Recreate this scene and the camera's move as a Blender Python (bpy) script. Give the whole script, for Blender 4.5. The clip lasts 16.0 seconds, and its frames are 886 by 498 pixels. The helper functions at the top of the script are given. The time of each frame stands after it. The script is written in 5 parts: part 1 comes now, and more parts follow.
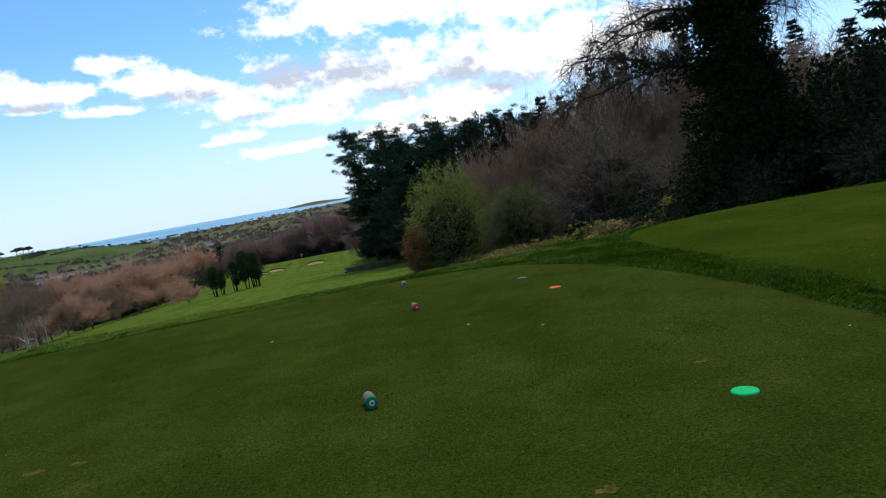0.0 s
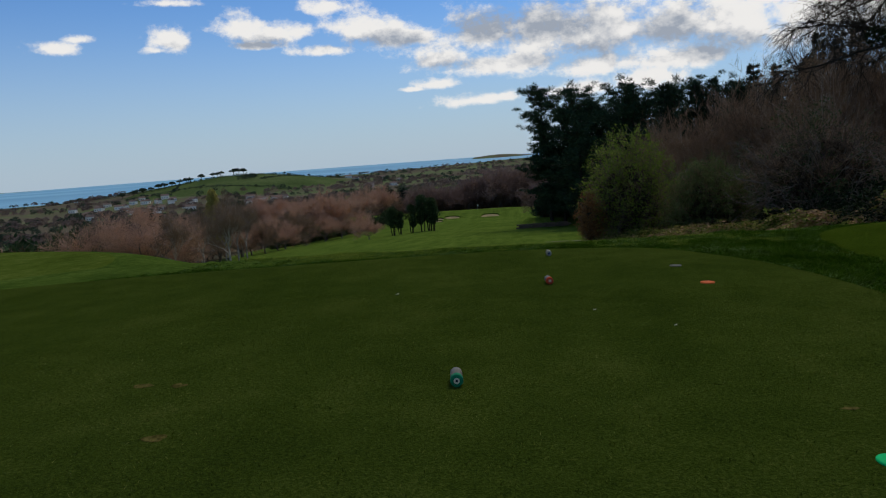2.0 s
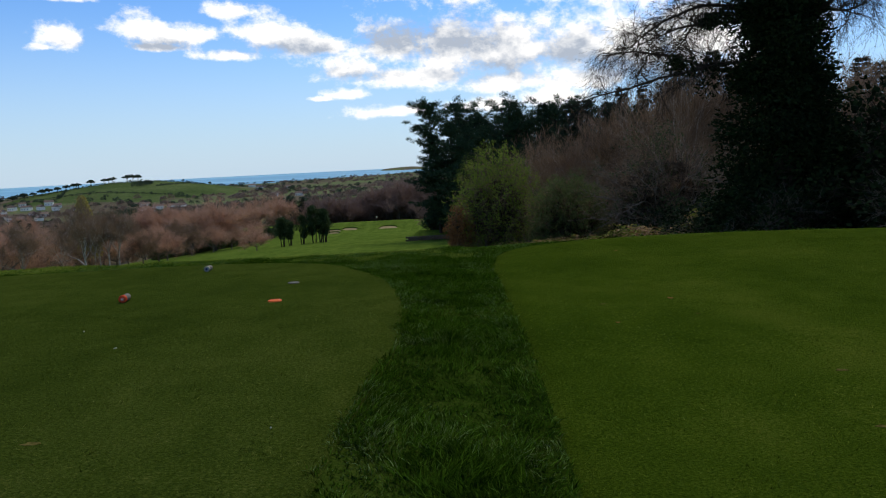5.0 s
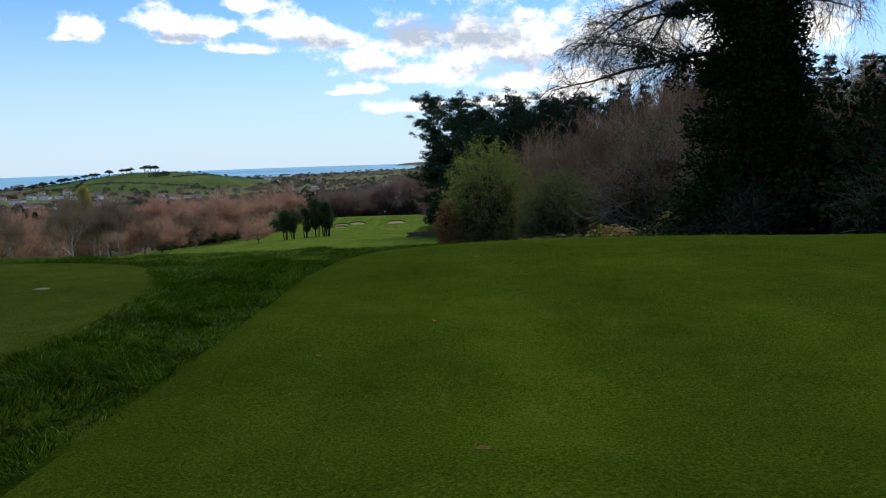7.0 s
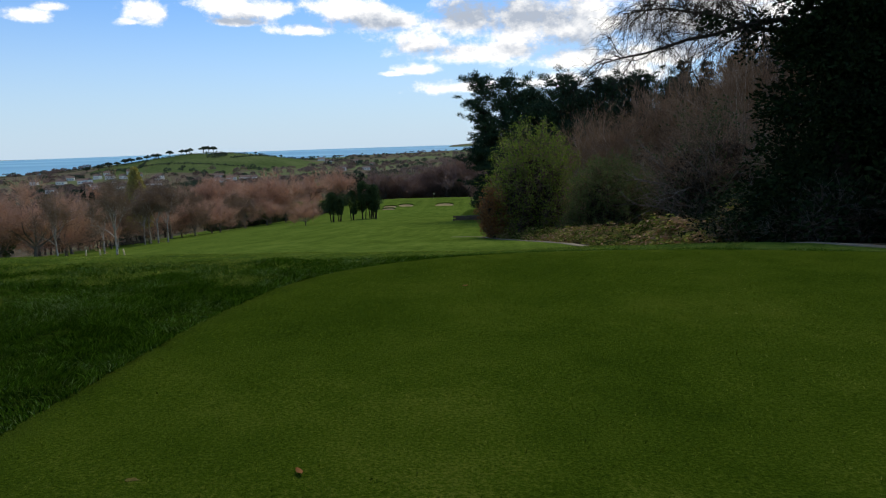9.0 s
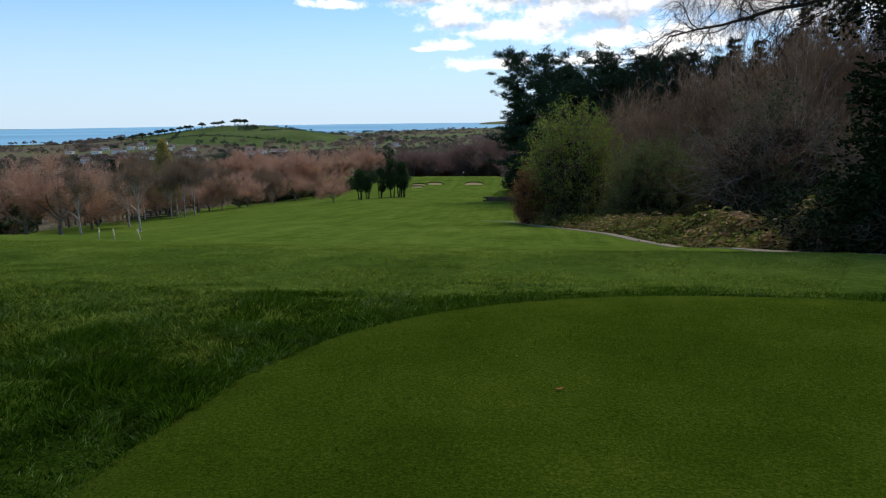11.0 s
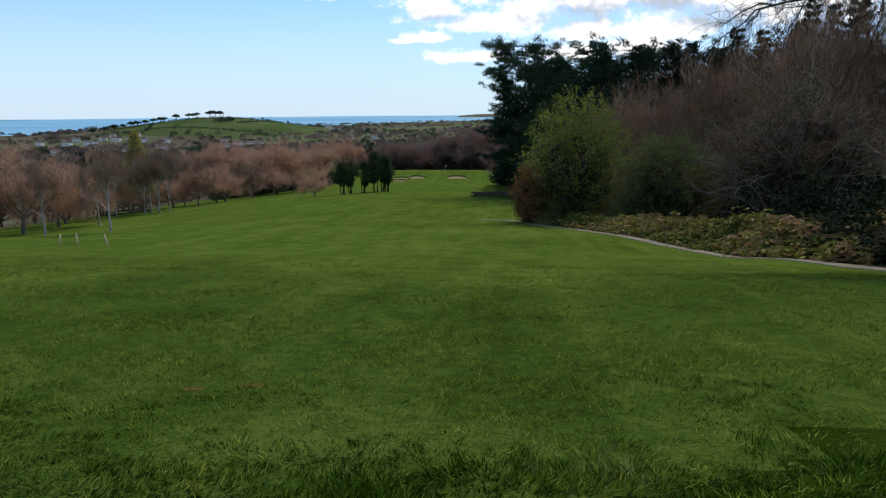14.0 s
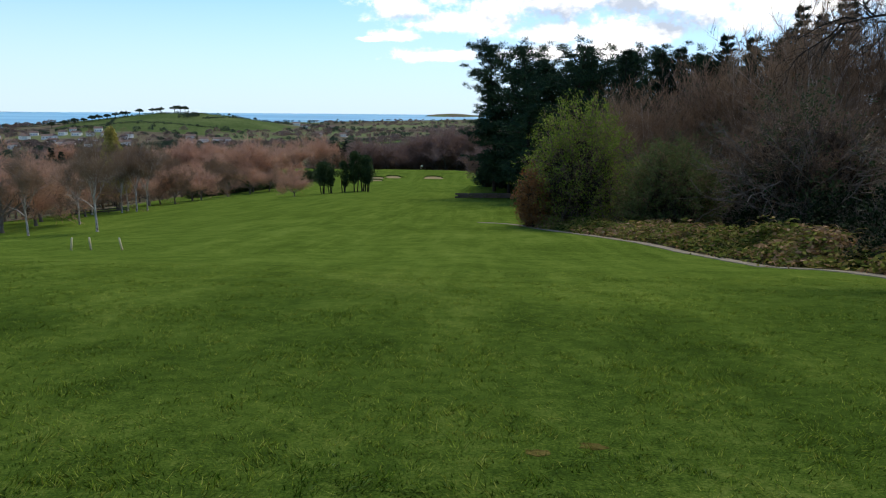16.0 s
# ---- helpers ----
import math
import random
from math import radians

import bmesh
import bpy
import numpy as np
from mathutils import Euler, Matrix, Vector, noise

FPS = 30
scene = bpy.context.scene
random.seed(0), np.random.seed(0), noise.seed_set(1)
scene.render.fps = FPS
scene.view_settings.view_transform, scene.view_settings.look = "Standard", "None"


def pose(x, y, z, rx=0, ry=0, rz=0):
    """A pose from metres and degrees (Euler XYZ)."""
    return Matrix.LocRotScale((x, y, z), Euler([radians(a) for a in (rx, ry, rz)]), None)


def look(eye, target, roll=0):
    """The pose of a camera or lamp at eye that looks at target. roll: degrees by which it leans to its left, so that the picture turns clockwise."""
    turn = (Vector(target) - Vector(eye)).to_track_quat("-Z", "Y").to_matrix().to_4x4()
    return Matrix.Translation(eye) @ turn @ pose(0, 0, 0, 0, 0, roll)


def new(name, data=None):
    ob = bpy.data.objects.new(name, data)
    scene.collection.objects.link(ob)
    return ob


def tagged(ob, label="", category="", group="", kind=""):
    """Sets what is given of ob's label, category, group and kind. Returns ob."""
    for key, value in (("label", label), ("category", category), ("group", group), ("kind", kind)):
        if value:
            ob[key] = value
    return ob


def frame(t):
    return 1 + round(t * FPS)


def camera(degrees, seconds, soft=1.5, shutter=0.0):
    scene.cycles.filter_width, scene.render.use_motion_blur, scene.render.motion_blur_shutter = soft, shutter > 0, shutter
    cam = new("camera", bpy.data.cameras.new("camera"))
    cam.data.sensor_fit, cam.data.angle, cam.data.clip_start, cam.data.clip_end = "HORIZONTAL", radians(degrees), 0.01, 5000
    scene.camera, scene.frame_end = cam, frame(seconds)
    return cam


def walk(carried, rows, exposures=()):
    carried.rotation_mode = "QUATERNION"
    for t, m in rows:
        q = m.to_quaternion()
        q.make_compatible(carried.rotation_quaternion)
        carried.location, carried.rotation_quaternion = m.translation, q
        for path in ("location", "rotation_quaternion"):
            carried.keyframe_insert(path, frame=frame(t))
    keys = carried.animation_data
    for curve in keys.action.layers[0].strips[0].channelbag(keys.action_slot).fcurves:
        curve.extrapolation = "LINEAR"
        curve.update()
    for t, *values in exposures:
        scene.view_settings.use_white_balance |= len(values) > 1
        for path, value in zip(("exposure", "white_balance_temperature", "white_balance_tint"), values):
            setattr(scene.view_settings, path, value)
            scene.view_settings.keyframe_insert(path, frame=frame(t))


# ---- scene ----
cam = camera(67.6, 16.0, soft=1.15)
PATH = [
    (0, (0.041, 1.065, 1.589), (0.321, 3.032, 1.361), -9.8),
    (0.5, (-0.116, 0.931, 1.617), (-0.036, 2.915, 1.377), -8.3),
    (1, (-0.073, 0.962, 1.602), (-0.203, 2.94, 1.337), -6.4),
    (1.5, (0.07, 1.105, 1.579), (-0.163, 3.07, 1.289), -5.0),
    (2, (0.484, 1.411, 1.595), (0.232, 3.374, 1.303), -4.2),
    (2.5, (0.938, 1.722, 1.621), (0.717, 3.688, 1.327), -4.0),
    (3, (1.517, 1.881, 1.602), (1.328, 3.851, 1.312), -3.7),
    (3.5, (2.12, 1.981, 1.589), (1.951, 3.954, 1.307), -3.5),
    (4, (2.788, 1.918, 1.565), (2.684, 3.896, 1.288), -3.4),
    (4.5, (3.481, 1.918, 1.497), (3.44, 3.899, 1.229), -2.9),
    (5, (4.101, 1.821, 1.402), (4.125, 3.802, 1.129), -2.7),
    (7.3, (6.883, 3.502, 1.225), (6.849, 5.481, 0.938), -1.7),
    (7.5, (7.015, 3.763, 1.265), (6.954, 5.741, 0.976), -2.1),
    (8, (7.272, 4.43, 1.284), (7.156, 6.404, 0.987), -2.0),
    (8.5, (7.331, 5.136, 1.267), (7.182, 7.106, 0.954), -2.1),
    (9, (7.368, 5.886, 1.256), (7.191, 7.85, 0.922), -1.8),
    (11.5, (6.69, 9.323, 1.388), (6.421, 11.264, 0.986), -0.7),
    (12, (6.594, 10.054, 1.381), (6.314, 11.993, 0.98), -0.8),
    (12.5, (6.345, 10.72, 1.35), (6.05, 12.656, 0.946), -0.7),
    (13, (6.022, 11.346, 1.33), (5.74, 13.282, 0.918), -0.5),
    (13.5, (5.497, 11.761, 1.321), (5.263, 13.702, 0.903), -0.6),
    (14, (4.913, 12.131, 1.303), (4.721, 14.077, 0.883), -0.4),
    (14.5, (4.16, 12.275, 1.34), (4.003, 14.225, 0.924), -0.1),
    (15, (3.427, 12.409, 1.371), (3.293, 14.36, 0.954), 0.3),
    (15.5, (2.67, 12.421, 1.456), (2.558, 14.373, 1.033), 0.5),
    (16, (2.114, 12.48, 1.517), (2.021, 14.433, 1.095), 0.6),
]
EXPOSURE = [(0.0, 0.5), (0.5, -0.15), (1.0, -0.35), (2.0, -0.35), (3.0, -0.22), (3.5, -0.08), (5.0, 0.12), (7.5, 0.38), (8.0, 0.28), (8.5, 0.16), (9.0, 0.15), (11.5, 0.42), (12.0, 0.45), (12.5, 0.26), (13.2, 0.22), (14.0, 0.37), (15.0, 0.60), (16.0, 0.54)]
walk(cam, [(t, look(eye, goal, roll)) for t, eye, goal, roll in PATH], EXPOSURE)

# ---------------------------------------------------------------- sky, sun
SUN = Vector((0.32, 0.60, 1.0)).normalized()
sun_data = bpy.data.lights.new("sun", "SUN")
sun_data.energy, sun_data.angle, sun_data.color = 1.9, radians(28), (1.0, 0.93, 0.80)
sun = new("sun", sun_data)
sun.matrix_world = look(SUN * 50, (0, 0, 0))

# azimuth and height (degrees), half width, half height of the clouds over the sea and the wood
CLOUDS_SEA = [
    (-35.7, 9.3, 2.2, 0.9), (-34.4, 10.0, 1.3, 0.5), (-28.0, 9.8, 1.9, 1.4), (-28.9, 9.2, 1.6, 0.5), (-27.6, 12.6, 2.5, 0.5), (-22.1, 10.7, 2.9, 1.6), (-20.2, 10.2, 2.7, 1.3),
    (-17.9, 10.3, 1.6, 0.9), (-21.1, 9.4, 2.6, 0.5), (-15.0, 12.1, 2.8, 1.0), (-12.9, 10.4, 3.7, 1.9), (-10.4, 9.6, 3.1, 1.7), (-16.3, 8.8, 3.3, 0.7), (-8.3, 9.4, 2.4, 1.1)]
CLOUDS_WOOD = [
    (-6.3, 7.8, 4.3, 1.6), (-2.2, 9.1, 5.1, 2.7), (2.5, 8.7, 5.9, 3.2), (7.5, 8.7, 6.1, 3.6), (12.4, 8.2, 5.4, 3.7), (17.0, 8.1, 5.1, 4.0), (-0.9, 6.7, 6.5, 1.3), (6.5, 5.9, 6.6, 1.3),
    (13.6, 5.9, 4.9, 1.7), (-6.9, 5.6, 2.3, 0.6), (-9.1, 5.3, 1.4, 0.3), (-3.9, 4.0, 4.1, 0.8), (-1.5, 4.1, 2.4, 0.6), (4.9, 4.2, 3.7, 1.0), (10.1, 4.5, 3.9, 1.3), (21.7, 7.9, 5.0, 4.3),
    (26.6, 7.9, 5.1, 4.4), (5.9, 13.9, 12.6, 2.8), (18.6, 12.7, 10.6, 3.0)]
SHADES = [
    (-0.5, 10.3, 4.2, 1.7), (2.5, 9.4, 4.1, 1.6), (-2.6, 9.8, 2.8, 1.3), (5.7, 7.1, 4.9, 1.0), (-12.1, 9.3, 3.3, 0.6), (-22.0, 9.5, 3.1, 0.4), (11.5, 7.9, 2.6, 1.3), (15.7, 6.3, 3.6, 1.0),
    (-5.6, 7.1, 3.3, 0.5)]


def make_world():
    world = bpy.data.worlds.new("sky")
    scene.world = world
    world.use_nodes = True
    nt = world.node_tree
    nt.nodes.clear()
    N, L = nt.nodes.new, nt.links.new

    def math_node(op, a, b=None, c=None):
        n = N("ShaderNodeMath")
        n.operation = op
        for i, v in enumerate((a, b, c)):
            if v is None:
                continue
            if isinstance(v, (int, float)):
                n.inputs[i].default_value = v
            else:
                L(v, n.inputs[i])
        return n.outputs[0]

    tc = N("ShaderNodeTexCoord").outputs["Generated"]
    sep = N("ShaderNodeSeparateXYZ")
    L(tc, sep.inputs[0])
    az = math_node("MULTIPLY", math_node("ARCTAN2", sep.outputs[0], sep.outputs[1]), 57.29578)
    el = math_node("MULTIPLY", math_node("ARCSINE", sep.outputs[2]), 57.29578)

    def noise_node(scale, detail, rough, stretch, shift=(0, 0, 0)):
        mp = N("ShaderNodeMapping")
        mp.inputs["Location"].default_value = shift
        mp.inputs["Scale"].default_value = (1, 1, stretch)
        L(tc, mp.inputs[0])
        n = N("ShaderNodeTexNoise")
        n.inputs["Scale"].default_value, n.inputs["Detail"].default_value, n.inputs["Roughness"].default_value = scale, detail, rough
        L(mp.outputs[0], n.inputs["Vector"])
        return n.outputs["Fac"]

    def blobs(table):
        best = None
        for a, e, ra, re in table:
            u = math_node("DIVIDE", math_node("SUBTRACT", az, a), ra)
            v = math_node("DIVIDE", math_node("SUBTRACT", el, e), re)
            v = math_node("MAXIMUM", v, math_node("MULTIPLY", v, -1.5))
            d = math_node("SUBTRACT", 1.0, math_node("SQRT", math_node("ADD", math_node("MULTIPLY", u, u), math_node("MULTIPLY", v, v))))
            best = d if best is None else math_node("SMOOTH_MAX", best, d, 0.25)
        return best

    billow = noise_node(26.0, 10.0, 0.66, 1.4)
    wide = noise_node(2.6, 5.0, 0.55, 1.6)
    seen = math_node("ADD", blobs(CLOUDS_SEA + CLOUDS_WOOD), math_node("MULTIPLY", math_node("SUBTRACT", billow, 0.50), 2.4))
    high = N("ShaderNodeMapRange")
    L(el, high.inputs[0])
    high.inputs[1].default_value, high.inputs[2].default_value = 13.5, 20.0
    over = math_node("MULTIPLY", math_node("SUBTRACT", wide, 0.56), 7.0)
    over = math_node("ADD", over, math_node("MULTIPLY", math_node("SUBTRACT", high.outputs[0], 1.0), 6.0))
    field = math_node("MAXIMUM", seen, over)
    mask = N("ShaderNodeMapRange")
    mask.interpolation_type = "SMOOTHSTEP"
    L(field, mask.inputs[0])
    mask.inputs[1].default_value, mask.inputs[2].default_value = -0.02, 0.70

    # the undersides of the billows are grey: compare the cloud with itself a little higher up
    raised = noise_node(26.0, 6.0, 0.60, 1.4, (0, 0, 0.018))
    under = math_node("MULTIPLY", math_node("SUBTRACT", raised, noise_node(26.0, 6.0, 0.60, 1.4)), 3.4)
    shade = math_node("ADD", blobs(SHADES), math_node("MULTIPLY", math_node("SUBTRACT", noise_node(17.0, 8.0, 0.66, 1.5), 0.47), 2.6))
    shade = math_node("ADD", shade, under)
    sh = N("ShaderNodeMapRange")
    L(shade, sh.inputs[0])
    sh.inputs[1].default_value, sh.inputs[2].default_value = -0.75, 0.75
    tone = N("ShaderNodeMix")
    tone.data_type = "RGBA"
    L(sh.outputs[0], tone.inputs["Factor"])
    tone.inputs["A"].default_value, tone.inputs["B"].default_value = (1.0, 0.985, 0.965, 1), (0.39, 0.44, 0.525, 1)

    sky = N("ShaderNodeTexSky")
    sky.sky_type, sky.sun_disc = "NISHITA", False
    sky.sun_elevation = math.asin(SUN.z)
    sky.sun_rotation = math.atan2(SUN.x, SUN.y)
    sky.altitude, sky.air_density, sky.dust_density, sky.ozone_density = 100, 1.0, 0.0, 3.5
    clear = N("ShaderNodeBackground")
    tint = N("ShaderNodeMix")
    tint.data_type, tint.blend_type = "RGBA", "MULTIPLY"
    tint.inputs["Factor"].default_value = 1.0
    L(sky.outputs[0], tint.inputs["A"])
    tint.inputs["B"].default_value = (0.69, 0.97, 1.28, 1)
    haze = N("ShaderNodeMix")
    haze.data_type = "RGBA"
    low = N("ShaderNodeMapRange")
    low.interpolation_type = "SMOOTHSTEP"
    L(el, low.inputs[0])
    low.inputs[1].default_value, low.inputs[2].default_value, low.inputs[3].default_value, low.inputs[4].default_value = -2.0, 14.0, 0.9, 0.0
    L(low.outputs[0], haze.inputs["Factor"])
    L(tint.outputs["Result"], haze.inputs["A"])
    haze.inputs["B"].default_value = (4.8, 5.95, 7.25, 1)
    L(haze.outputs["Result"], clear.inputs[0])
    clear.inputs[1].default_value = 0.104
    cloud = N("ShaderNodeBackground")
    L(tone.outputs["Result"], cloud.inputs[0])
    cloud.inputs[1].default_value = 1.08
    mix = N("ShaderNodeMixShader")
    L(mask.outputs[0], mix.inputs[0])
    L(clear.outputs[0], mix.inputs[1])
    L(cloud.outputs[0], mix.inputs[2])
    out = N("ShaderNodeOutputWorld")
    L(mix.outputs[0], out.inputs[0])


make_world()


# ---------------------------------------------------------------- materials
def material(name, ramp, scale=1.0, fine=40.0, rough=0.9, bump=0.0, island=0.0, thin=0.0, weights=(0.6, 0.4), mid=0.0, bump_scale=None, spec=0.04, metallic=0.0, sheen=0.0, sheen_tint=(0.35, 0.6, 0.12)):
    """A surface of two sizes of variation, with colours along a ramp; island: how much single pieces differ; thin: light let through."""
    m = bpy.data.materials.new(name)
    m.use_nodes = True
    nt = m.node_tree
    N, L = nt.nodes.new, nt.links.new
    bsdf = nt.nodes["Principled BSDF"]
    bsdf.inputs["Roughness"].default_value, bsdf.inputs["Metallic"].default_value = rough, metallic
    bsdf.inputs["Specular IOR Level"].default_value = spec
    bsdf.inputs["Sheen Weight"].default_value, bsdf.inputs["Sheen Roughness"].default_value = sheen, 0.45
    bsdf.inputs["Sheen Tint"].default_value = (*sheen_tint, 1)
    co = N("ShaderNodeTexCoord").outputs["Object"]
    big, small = N("ShaderNodeTexNoise"), N("ShaderNodeTexNoise")
    for n, sc, de in ((big, scale, 4), (small, fine, 6)):
        n.inputs["Scale"].default_value, n.inputs["Detail"].default_value = sc, de
        L(co, n.inputs["Vector"])
    a = N("ShaderNodeMath")
    a.operation = "MULTIPLY"
    L(big.outputs["Fac"], a.inputs[0])
    a.inputs[1].default_value = weights[0]
    b = N("ShaderNodeMath")
    b.operation = "MULTIPLY_ADD"
    L(small.outputs["Fac"], b.inputs[0])
    b.inputs[1].default_value = weights[1]
    L(a.outputs[0], b.inputs[2])
    fac = b.outputs[0]
    if mid:
        between = N("ShaderNodeTexNoise")
        between.inputs["Scale"].default_value, between.inputs["Detail"].default_value = mid, 3
        L(co, between.inputs["Vector"])
        c = N("ShaderNodeMath")
        c.operation = "MULTIPLY_ADD"
        L(between.outputs["Fac"], c.inputs[0])
        c.inputs[1].default_value = 1.0 - weights[0] - weights[1]
        L(fac, c.inputs[2])
        fac = c.outputs[0]
    if island:
        geo = N("ShaderNodeNewGeometry")
        c = N("ShaderNodeMath")
        c.operation = "MULTIPLY_ADD"
        L(geo.outputs["Random Per Island"], c.inputs[0])
        c.inputs[1].default_value = island
        d = N("ShaderNodeMath")
        d.operation = "ADD"
        L(fac, c.inputs[2])
        L(c.outputs[0], d.inputs[0])
        d.inputs[1].default_value = -island / 2
        fac = d.outputs[0]
    cr = N("ShaderNodeValToRGB")
    els = cr.color_ramp.elements
    while len(els) < len(ramp):
        els.new(0.5)
    for e, (p, col) in zip(els, ramp):
        e.position, e.color = p, (*col, 1)
    L(fac, cr.inputs[0])
    L(cr.outputs[0], bsdf.inputs["Base Color"])
    if bump:
        bp = N("ShaderNodeBump")
        bp.inputs["Strength"].default_value, bp.inputs["Distance"].default_value = bump, 0.02
        src = small
        if bump_scale:
            src = N("ShaderNodeTexNoise")
            src.inputs["Scale"].default_value, src.inputs["Detail"].default_value = bump_scale, 5
            L(co, src.inputs["Vector"])
        L(src.outputs["Fac"], bp.inputs["Height"])
        L(bp.outputs[0], bsdf.inputs["Normal"])
    if thin:
        tr = N("ShaderNodeBsdfTranslucent")
        L(cr.outputs[0], tr.inputs[0])
        mx = N("ShaderNodeMixShader")
        mx.inputs[0].default_value = thin
        L(bsdf.outputs[0], mx.inputs[1])
        L(tr.outputs[0], mx.inputs[2])
        L(mx.outputs[0], nt.nodes["Material Output"].inputs[0])
    return m


M_FAIRWAY = material("fairway_turf", [(0.36, (0.0360, 0.0560, 0.0076)), (0.45, (0.0620, 0.0960, 0.0119)), (0.53, (0.0900, 0.1330, 0.0170)), (0.62, (0.1500, 0.1880, 0.0323))], 0.8, 42.0, bump=0.9, bump_scale=60, weights=(0.19, 0.52), mid=6.0, spec=0.0, sheen=0.06)
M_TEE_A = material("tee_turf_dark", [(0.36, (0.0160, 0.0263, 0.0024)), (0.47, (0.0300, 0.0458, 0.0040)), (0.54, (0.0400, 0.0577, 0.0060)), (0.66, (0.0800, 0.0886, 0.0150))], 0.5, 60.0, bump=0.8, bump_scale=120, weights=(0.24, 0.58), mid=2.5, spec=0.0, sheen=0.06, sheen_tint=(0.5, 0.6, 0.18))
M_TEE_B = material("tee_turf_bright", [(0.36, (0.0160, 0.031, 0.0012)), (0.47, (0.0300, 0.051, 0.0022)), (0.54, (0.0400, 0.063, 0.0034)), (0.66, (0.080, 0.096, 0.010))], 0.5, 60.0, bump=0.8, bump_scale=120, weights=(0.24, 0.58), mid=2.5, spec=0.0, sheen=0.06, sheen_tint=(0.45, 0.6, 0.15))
M_TEE_PALE = material("tee_turf_pale", [(0.37, (0.045, 0.068, 0.008)), (0.5, (0.075, 0.105, 0.014)), (0.63, (0.12, 0.140, 0.028))], 0.4, 20.0, bump=0.5, bump_scale=100, weights=(0.34, 0.34), mid=3.0, spec=0.0)
M_ROUGH_SOIL = material("rough_base", [(0.38, (0.010, 0.022, 0.0020)), (0.50, (0.021, 0.040, 0.0036)), (0.62, (0.040, 0.060, 0.0075))], 1.5, 42.0, bump=0.8, bump_scale=50, spec=0.0)


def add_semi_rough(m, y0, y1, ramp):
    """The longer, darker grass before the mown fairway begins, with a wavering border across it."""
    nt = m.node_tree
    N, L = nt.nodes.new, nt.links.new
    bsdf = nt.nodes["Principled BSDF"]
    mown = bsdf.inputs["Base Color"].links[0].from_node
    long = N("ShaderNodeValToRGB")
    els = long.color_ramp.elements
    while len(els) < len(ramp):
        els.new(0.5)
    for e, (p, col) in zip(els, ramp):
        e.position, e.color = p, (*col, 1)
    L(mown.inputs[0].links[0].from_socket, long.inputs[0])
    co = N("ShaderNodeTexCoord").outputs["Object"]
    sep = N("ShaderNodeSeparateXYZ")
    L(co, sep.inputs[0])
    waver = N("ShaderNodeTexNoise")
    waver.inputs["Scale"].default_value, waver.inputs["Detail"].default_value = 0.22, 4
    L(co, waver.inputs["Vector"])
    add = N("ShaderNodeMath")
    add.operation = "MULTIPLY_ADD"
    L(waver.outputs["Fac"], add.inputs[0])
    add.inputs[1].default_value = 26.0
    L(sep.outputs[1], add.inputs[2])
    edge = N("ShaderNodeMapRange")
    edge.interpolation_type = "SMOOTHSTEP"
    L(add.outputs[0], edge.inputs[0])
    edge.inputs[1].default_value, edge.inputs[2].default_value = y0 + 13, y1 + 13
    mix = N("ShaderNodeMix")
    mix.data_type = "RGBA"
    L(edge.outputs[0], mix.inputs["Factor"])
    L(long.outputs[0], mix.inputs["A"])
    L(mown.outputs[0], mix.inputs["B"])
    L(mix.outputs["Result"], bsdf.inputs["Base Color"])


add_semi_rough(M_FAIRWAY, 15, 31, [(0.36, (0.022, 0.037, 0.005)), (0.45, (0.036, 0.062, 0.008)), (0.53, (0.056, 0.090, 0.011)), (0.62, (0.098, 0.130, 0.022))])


def add_mowing(m, amount, turn):
    """Long faint lines left by the mowers, and wide worn and lush patches."""
    nt = m.node_tree
    N, L = nt.nodes.new, nt.links.new
    ramps = [n for n in nt.nodes if n.bl_idname == "ShaderNodeValToRGB"]
    old = ramps[0].inputs[0].links[0].from_socket
    co = N("ShaderNodeTexCoord").outputs["Object"]
    total = old
    for k, (size, rot, gain) in enumerate((((1.5, 0.045, 1), turn, amount), ((0.5, 0.03, 1), turn - 14, amount), ((0.13, 0.13, 1), 20, amount * 0.8), ((2.2, 2.2, 1), 0, amount * 0.5))):
        mp, n, a = N("ShaderNodeMapping"), N("ShaderNodeTexNoise"), N("ShaderNodeMath")
        mp.vector_type = "POINT"
        mp.inputs["Rotation"].default_value, mp.inputs["Scale"].default_value = (0, 0, radians(rot)), size
        mp.inputs["Location"].default_value = (3.7 * k, 1.9 * k, 0)
        n.inputs["Scale"].default_value, n.inputs["Detail"].default_value = 1.0, 3
        L(co, mp.inputs[0])
        L(mp.outputs[0], n.inputs["Vector"])
        a.operation = "MULTIPLY_ADD"
        off = N("ShaderNodeMath")
        off.operation = "SUBTRACT"
        L(n.outputs["Fac"], off.inputs[0])
        off.inputs[1].default_value = 0.5
        L(off.outputs[0], a.inputs[0])
        a.inputs[1].default_value = gain
        L(total, a.inputs[2])
        total = a.outputs[0]
    for r in ramps:
        L(total, r.inputs[0])


